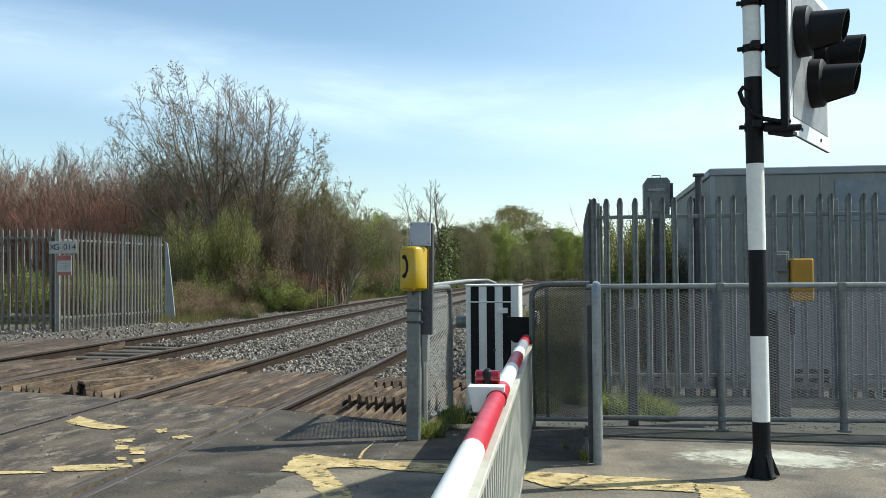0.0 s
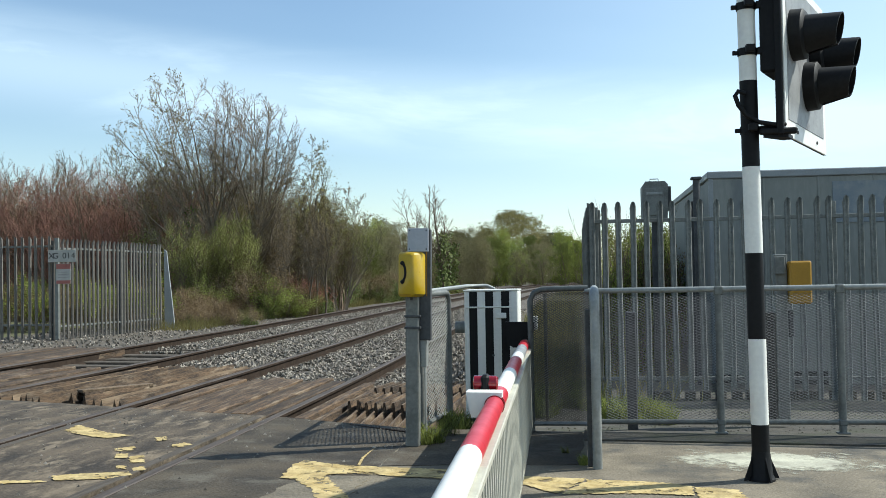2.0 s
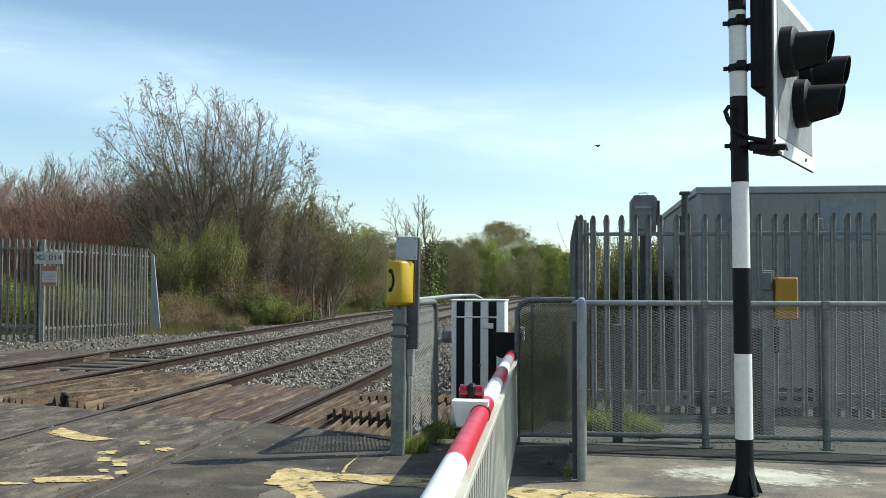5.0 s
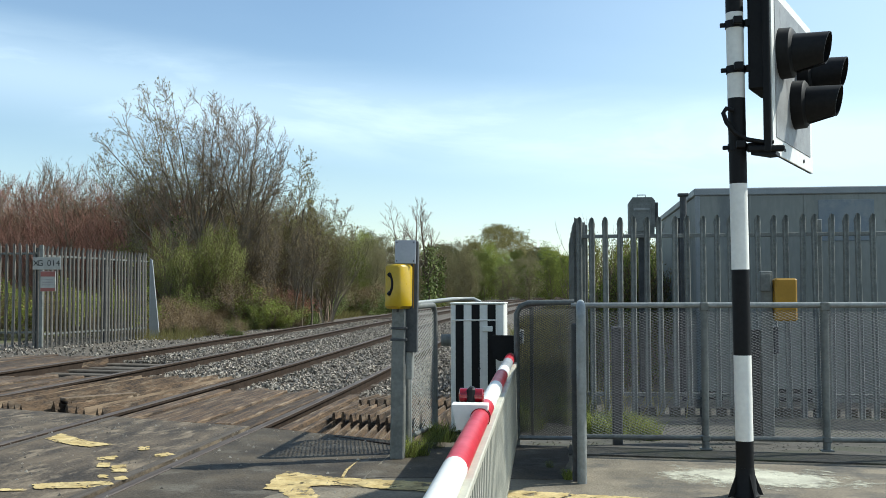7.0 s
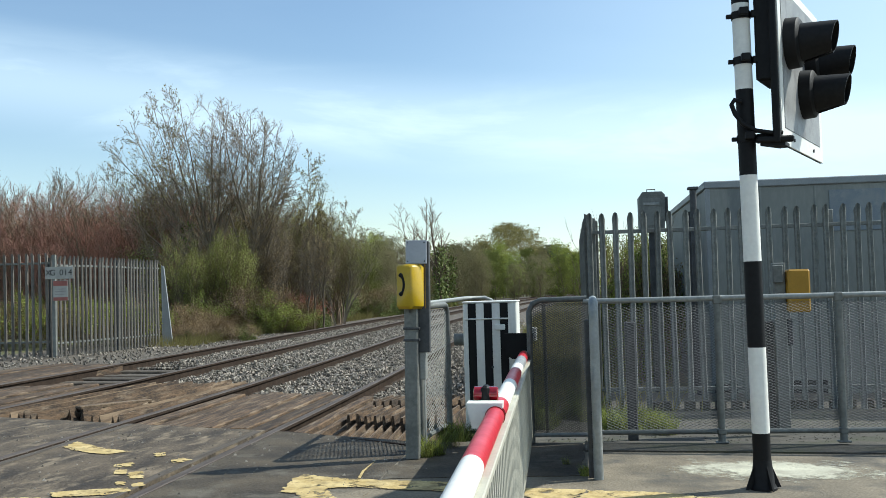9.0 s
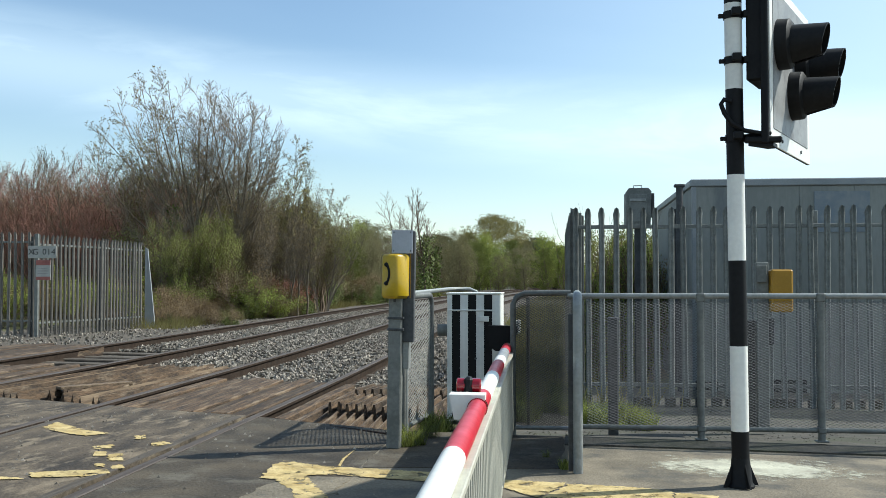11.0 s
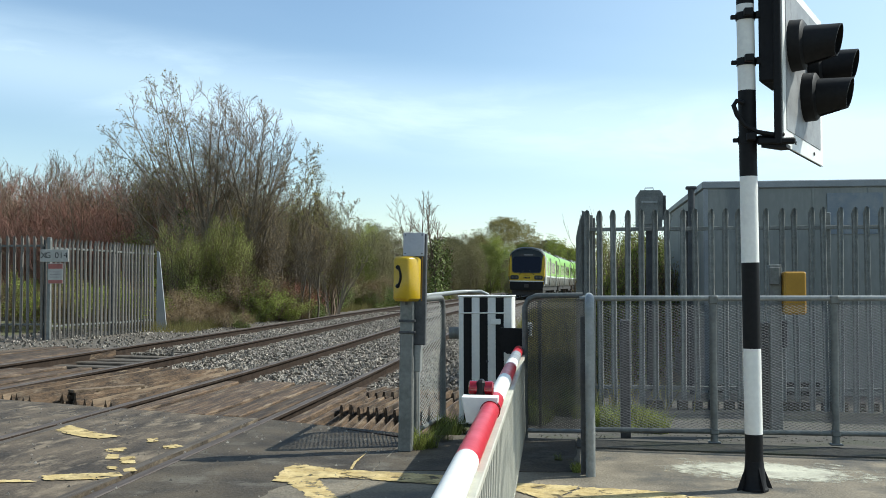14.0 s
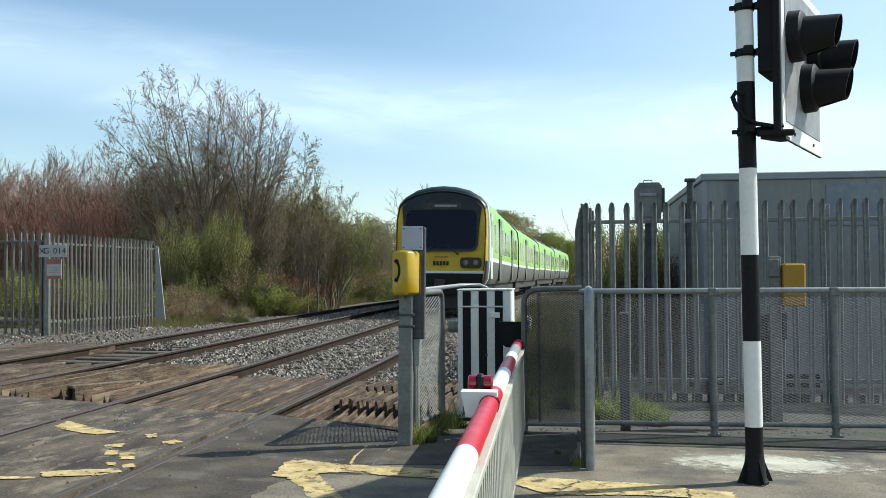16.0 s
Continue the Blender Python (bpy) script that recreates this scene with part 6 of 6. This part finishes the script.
    for i in range(14):
        f = (i * 0.618) % 1
        y = 27 + 9 * ((i * 0.41) % 1)
        c = copy_thing(tall, pose((0.052 + 0.05 * f) * y, y, -0.42, 0, 0, rng.uniform(0, 360)))
        c.scale = (0.55, 0.55, 0.95)
    w, tips = bare_tree(95, 5, 2.55, 0.2, (4, 2), (0.35, 0.5), 0.01, 0.5, 0.05, sides=3, thin=0.004)
    shoots = plant("bare_sapling", (0.45, 16, -0.4), "thin bare shoots above the hedge", "shrub", w, "bark", None, None, "thin shoots behind the fence")
    for x, y, k in ((0.8, 17, 0.95), (1.15, 17.5, 1.0), (1.55, 21.5, 1.1), (2.6, 21, 1.1), (3.4, 21.2, 1.1), (0.15, 18, 1.0)):
        c = copy_thing(shoots, pose(x, y, -0.4, 0, 0, x * 200))
        c.scale = (k, k, k)
    # tufts
    def tuft(seed, n, h, r):
        g = random.Random(seed)
        s = Shape()
        for _ in range(n):
            a, q = g.random() * 6.283, r * math.sqrt(g.random())
            x, y = math.cos(a) * q, math.sin(a) * q
            hh, dx, dy = h * g.uniform(0.4, 1), g.gauss(0, 0.5), g.gauss(0, 0.5)
            b = 0.004
            s.add([(x - b, y, 0), (x + b, y, 0), (x + dx * hh * 0.4 + b * 0.7, y + dy * hh * 0.4, hh * 0.7), (x + dx * hh * 0.4 - b * 0.7, y + dy * hh * 0.4, hh * 0.7), (x + dx * hh * 0.9, y + dy * hh * 0.9, hh)],
                  [(0, 1, 2, 3), (3, 2, 4)])
        return s
    gm = mesh_of(tuft(1, 150, 0.22, 0.09), "grass_tuft", "leaf")
    gd = mesh_of(tuft(2, 150, 0.22, 0.12), "grass_tuft", "leaf_dark")
    spots = [(-1.02, 7.22, 0.7, gm), (-0.98, 7.6, 0.75, gd), (-1.0, 7.95, 0.9, gd), (-0.96, 8.2, 0.8, gd), (-0.55, 8.25, 0.7, gm), (0.02, 6.5, 0.35, gm), (-0.1, 6.9, 0.3, gm), (-1.1, 7.15, 0.8, gm)]
    g = random.Random(7)
    spots += [(g.uniform(0.2, 0.75), g.uniform(9.0, 10.8), g.uniform(0.5, 1.1), gm if g.random() < 0.6 else gd) for _ in range(26)]
    spots += [(g.uniform(-0.9, 0.1), g.uniform(9.5, 13), g.uniform(0.6, 1.4), gm if g.random() < 0.4 else gd) for _ in range(26)]
    for x, y, k, me in spots:
        z = 0.0 if y < 7.9 else -0.02 - 0.24 * min(1, max(0, (y - 7.9) / 3.5))
        ob = tagged(part("grass_tuft", me, None, None, at=pose(x, y, z, 0, 0, g.uniform(0, 360))), "small tuft of green grass", "grass", "grass tufts by the crossing")
        ob.scale = (k, k, k)
    # dry grass on the bank beside the near track
    s = Shape()
    g = random.Random(17)
    for _ in range(9000):
        y = 12 + 75 * g.random() ** 1.6
        x = track_x(y) + 2.3 + abs(g.gauss(0, 0.8))
        hh = g.uniform(0.1, 0.42) * (1 + y / 90)
        dx, b = g.gauss(0, 0.35), 0.006 * (1 + y / 30)
        z = ground_z(x, y)
        s.add([(x - b, y, z), (x + b, y, z), (x + dx * hh, y + g.gauss(0, 0.3) * hh, z + hh)], [(0, 1, 2)])
    for _ in range(9000):
        y = 26 + 60 * g.random() ** 1.4
        x = track_x(y) - SPACING - 3.0 - abs(g.gauss(0, 1.2))
        hh = g.uniform(0.1, 0.4) * (1 + y / 120)
        dx, b = g.gauss(0, 0.35), 0.006 * (1 + y / 30)
        z = ground_z(x, y)
        s.add([(x - b, y, z), (x + b, y, z), (x + dx * hh, y + g.gauss(0, 0.3) * hh, z + hh)], [(0, 1, 2)])
    tagged(part("bank_grass", s, "leaf_olive", None, "dry and green grass along the track bank"), category="grass", kind="stuff")


# ---- the train ----
CAR, COACH = 20.3, 20.9
SECTION = [(1.28, 0.92), (1.38, 1.1), (1.43, 1.64), (1.43, 1.76), (1.43, 2.4), (1.415, 2.95), (1.37, 3.32), (1.33, 3.42), (1.15, 3.62), (0.8, 3.82), (0.4, 3.92), (0.0, 3.95)]


def car_body(first):
    """The body shell: sides, roof and, on the first car, a rounded nose."""
    s = Shape()
    if first:
        secs = [(0.0, 0.95, 0.80), (0.06, 0.975, 0.87), (0.18, 0.99, 0.925), (0.4, 0.996, 0.97), (0.75, 1, 1), (1.1, 1, 1), (CAR, 1, 1)]
    else:
        secs = [(0.0, 1, 1), (0.4, 1, 1), (0.75, 1, 1), (CAR, 1, 1)]
    full = [(x, z) for x, z in SECTION] + [(-x, z) for x, z in SECTION[-2::-1]]
    n = len(full)
    for y, kx, kz in secs:
        for x, z in full:
            zz = z if z < 2.6 else 2.6 + (z - 2.6) * kz
            rake = max(0, z - 1.9) * 0.2 * max(0, 1 - y / 0.75) if first else 0
            s.v.append((x * kx, y + rake, zz))
    for i in range(len(secs) - 1):
        for k in range(n - 1):
            j = min(k, n - 2 - k)
            y = secs[i][0]
            if first and y < 0.18:
                m = 5 if j >= 6 else 4 if j >= 2 else 5
            elif first and y < 0.75:
                m = 5 if j >= 6 else 6
            elif first and y < 1.1:
                m = 1 if j < 7 else 5
            else:
                m = (3, 3, 1, 0, 0, 0, 0, 0, 2, 2, 2)[j] if j < 11 else 2
                if j < 2:
                    m = 3
            s.f.append((i * n + k, i * n + k + 1, (i + 1) * n + k + 1, (i + 1) * n + k))
            s.mi.append(m)
    s.f += [tuple(range(n))[::-1], tuple((len(secs) - 1) * n + k for k in range(n))]
    s.mi += [4 if first else 5, 5]
    return mesh_of(s, "body", ("t_green", "t_white", "t_grey", "t_grey", "t_yellow", "t_dark", "t_purple"), 30)


def rounded(x0, x1, z0, z1, r, n=5):
    pts = []
    for cx, cz, a0 in ((x1 - r, z1 - r, 0), (x0 + r, z1 - r, 90), (x0 + r, z0 + r, 180), (x1 - r, z0 + r, 270)):
        pts += [(cx + r * math.cos(radians(a0 + 90 * k / n)), cz + r * math.sin(radians(a0 + 90 * k / n))) for k in range(n + 1)]
    return pts


def front_plate(poly, y0, y1):
    """A plate on the raked front, from an outline in x and z."""
    n = len(poly)
    at = lambda x, z, y: (x, y + max(0, z - 1.9) * 0.2 + 0.0, z)
    vs = [at(x, z, y1) for x, z in poly] + [at(x, z, y0) for x, z in poly]
    fs = [tuple(range(n)), tuple(range(n, 2 * n))[::-1]] + [(k, n + k, n + (k + 1) % n, (k + 1) % n) for k in range(n)]
    return Shape().add(vs, fs)


def build_train():
    cars = []
    for i in range(4):
        first = i == 0
        car = thing("train_car", (60 + i, 100, 0), "lime green and grey railcar" + (" with yellow front and dark windscreen" if first else " behind the leading car"), "train car", "cars of the train")
        part("body", car_body(first), None, car)
        under = part("underframe", Shape().box(-1.2, 1.2, 1.0, CAR - 0.5, 0.55, 0.95, 0.03), "t_under", car)
        for y in (3.0, CAR - 3.0):
            bogie = part("bogie", Shape().box(-1.15, 1.15, y - 1.5, y + 1.5, 0.35, 0.6, 0.03), "t_under", car)
            for dy in (-1.1, 1.1):
                for x in (-0.79, 0.79):
                    part("wheel", Shape().tube([(x - 0.06, y + dy, 0.43), (x + 0.06, y + dy, 0.43)], 0.42, 20), "steel_wheel", bogie, smooth=40)
        for sx in (1, -1):
            for y in (6.1, 14.6):
                dr = part("door", Shape().box(min(sx * 1.40, sx * 1.45), max(sx * 1.40, sx * 1.45), y - 0.66, y + 0.66, 1.0, 3.2, 0.01), "t_dark", car, "dark double sliding doors")
                for q in (-0.33, 0.33):
                    part("door_window", Shape().box(min(sx * 1.43, sx * 1.456), max(sx * 1.43, sx * 1.456), y + q - 0.22, y + q + 0.22, 1.9, 2.95, 0.004), "t_glass", dr)
            wins = [(3.2, 4.6), (7.5, 8.9), (9.3, 10.7), (11.1, 12.5), (16.0, 17.3), (17.7, 19.0)] if first else [(1.2, 2.5), (2.9, 4.3), (7.5, 8.9), (9.3, 10.7), (11.1, 12.5), (16.0, 17.3), (17.7, 19.0)]
            for a, b in wins:
                part("window", Shape().box(min(sx * 1.40, sx * 1.436), max(sx * 1.40, sx * 1.436), a, b, 1.98, 2.88, 0.004), "t_glass", car)
            if first:
                part("cab_door", Shape().box(min(sx * 1.40, sx * 1.44), max(sx * 1.40, sx * 1.44), 1.35, 2.05, 1.1, 3.15, 0.006), "t_white", car)
                part("cab_window", Shape().box(min(sx * 1.42, sx * 1.445), max(sx * 1.42, sx * 1.445), 1.45, 1.95, 2.1, 2.95, 0.004), "t_glass", car)
        if not first:
            part("gangway", Shape().box(-0.75, 0.75, -0.6, 0.0, 0.9, 3.4, 0.05), "t_under", car, "black rubber gangway")
        for y in (5.0, 10.0, 15.0):
            part("roof_unit", Shape().box(-0.8, 0.8, y - 1.0, y + 1.0, 3.78, 3.95, 0.05), "t_grey", car)
        if first:
            half = [(0.96, 1.93), (1.08, 1.99), (1.125, 2.12), (1.145, 2.6), (1.18, 3.0), (1.215, 3.27), (1.05, 3.44), (0.73, 3.6), (0.365, 3.685)]
            mask = part("windscreen_mask", front_plate(half + [(0, 3.71)] + [(-x, z) for x, z in half[::-1]], -0.03, 0.02), "t_dark", car, "black windscreen surround")
            part("windscreen", front_plate(rounded(-1.07, 1.07, 2.0, 3.18, 0.2), -0.036, -0.028), "t_glass", mask, "dark blue tinted windscreen")
            rim = [(1.29, 1.3), (1.335, 1.7), (1.355, 2.4), (1.345, 2.9), (1.29, 3.3), (1.12, 3.5), (0.77, 3.65), (0.38, 3.74)]
            line = rim + [(0, 3.765)] + [(-x, z) for x, z in rim[::-1]]
            part("front_rim", Shape().tube([(x, 0.02 + max(0, z - 1.9) * 0.2, z) for x, z in line], 0.02, 6), "t_dark", car, "dark edge line round the front", smooth=60)
            part("display", front_plate(rounded(-0.6, 0.6, 3.22, 3.4, 0.03), -0.036, -0.028), "t_under", mask, "dark destination display")
            part("display_text", front_plate([(-0.22, 3.28), (0.45, 3.28), (0.45, 3.34), (-0.22, 3.34)], -0.04, -0.035), "grey_text", mask)
            for sx in (-1, 1):
                a, b = sorted((sx * 0.6, sx * 1.24))
                hl = part("headlight", front_plate(rounded(a, b, 1.42, 1.74, 0.09), -0.045, 0.05), "t_dark", car, "black headlight cluster")
                for q in (0.77, 1.07):
                    part("lamp", Shape().tube([(sx * q, -0.04, 1.585), (sx * q, -0.06, 1.585)], [0.085, 0.075], 16), "lamp_glass", hl, smooth=40)
                part("wiper", Shape().tube([(sx * 0.55, -0.05, 1.82), (sx * 0.42, -0.045, 1.92), (sx * 0.2, -0.01, 2.12)], [0.035, 0.02, 0.012], 6), "t_under", car)
            part("white_band", front_plate([(-1.3, 1.26), (1.3, 1.26), (1.31, 1.33), (-1.31, 1.33)], -0.035, 0.02), "t_white", car, "white line under the yellow front")
            for q in range(5):
                part("number_bar", front_plate([(-0.22 + q * 0.1, 1.5), (-0.15 + q * 0.1, 1.5), (-0.15 + q * 0.1, 1.63), (-0.22 + q * 0.1, 1.63)], -0.012, -0.002), "ink", car)
            part("text_bar", front_plate([(-0.18, 1.73), (0.22, 1.73), (0.22, 1.78), (-0.18, 1.78)], -0.012, -0.002), "ochre", car)
            part("apron", Shape().prism([(-1.24, 0.62), (1.24, 0.62), (1.29, 1.255), (-1.29, 1.255)], -0.02, 0.5, Matrix.Rotation(radians(90), 4, "X") @ Matrix.Translation((0, 0, -0.45))), "black", car, "dark skirt below the front")
            part("coupler", Shape().box(-0.16, 0.16, -0.28, 0.1, 0.8, 1.08, 0.03), "t_under", car)
            part("obstacle_guard", Shape().prism([(-1.1, 0.2), (1.1, 0.2), (1.15, 0.6), (-1.15, 0.6)], 0.0, 0.08, Matrix.Rotation(radians(90), 4, "X") @ Matrix.Translation((0, 0, -0.3))), "t_under", car)
        cars.append(car)
    return cars


def build_bird():
    """A small dark bird, its wings hinged at the body."""
    bird = thing("bird", (-30, 30, 8), "small dark bird in flight", "bird")
    part("body", Shape().tube([(-0.09, 0, 0), (-0.06, 0, 0.0), (-0.01, 0, 0.0), (0.05, 0, 0.005), (0.085, 0, 0.012), (0.1, 0, 0.01)], [0.006, 0.02, 0.03, 0.026, 0.018, 0.003], 8), "feather", bird, smooth=60)
    part("tail", Shape().prism([(-0.15, -0.03), (-0.15, 0.03), (-0.08, 0.012), (-0.08, -0.012)], -0.002, 0.003), "feather", bird)
    pair = []
    for sy in (1, -1):
        pts = [(0.035, 0.0), (0.045, 0.06), (0.01, 0.125), (-0.03, 0.09), (-0.035, 0.0)]
        w = part("wing", Shape().prism([(x, y * sy) for x, y in (pts[::-1] if sy < 0 else pts)], -0.002, 0.002), "feather", bird, at=pose(0.01, 0.02 * sy, 0.012))
        pair.append((w, sy))
    return bird, pair


build_ground()
build_road()
build_tracks()
build_railings()
build_palisades()
build_machine()
build_phone()
build_signal()
build_left_signs()
build_hut()
build_plants()
train = build_train()
bird, wings = build_bird()
build_crossing_timber()


# ---- what moves ----
def motions():
    ys = np.arange(10.0, 640.0, 0.5)
    xs = np.array([track_x(y) for y in ys])
    arc = np.concatenate([[0], np.cumsum(np.hypot(np.diff(xs), np.diff(ys)))])
    nose = float(np.interp(30.4, ys, arc))

    def on_track(s):
        return Vector((float(np.interp(s, arc, xs)), float(np.interp(s, arc, ys)), 0.006 + track_z(float(np.interp(s, arc, ys)))))

    for i, car in enumerate(train):
        rows = []
        for k in range(33):
            t = 0.5 * k
            s = nose + 23.87 * (16 - t) + i * COACH
            a, b = on_track(s + 3), on_track(s + CAR - 3)
            d = (b - a).normalized()
            p = a - d * 3
            rows.append((t, pose(p.x, p.y, p.z, 0, 0, math.degrees(math.atan2(d.y, d.x)) - 90)))
        walk(car, rows)
    flight = [(0.0, -48.73, 31.5, 8.45), (2.6, -22.73, 32.8, 7.67), (3.0, -18.73, 33.0, 7.55), (3.2, -16.55, 33.5, 7.24), (3.5, -13.69, 34.0, 6.73), (3.9, -9.98, 34.99, 6.42), (4.2, -7.13, 35.99, 6.41), (5.2, 3.37, 40.0, 6.8), (6.2, 16.87, 43.0, 7.4), (16.0, 142.87, 70.0, 14.0)]
    walk(bird, [(t, pose(x, y, z, 0, 0, 8)) for t, x, y, z in flight])
    for wing, side in wings:
        walk(wing, [(0.1 * k, pose(0.01, 0.02 * side, 0.012, side * (38 if k % 2 else -30))) for k in range(161)])


motions()
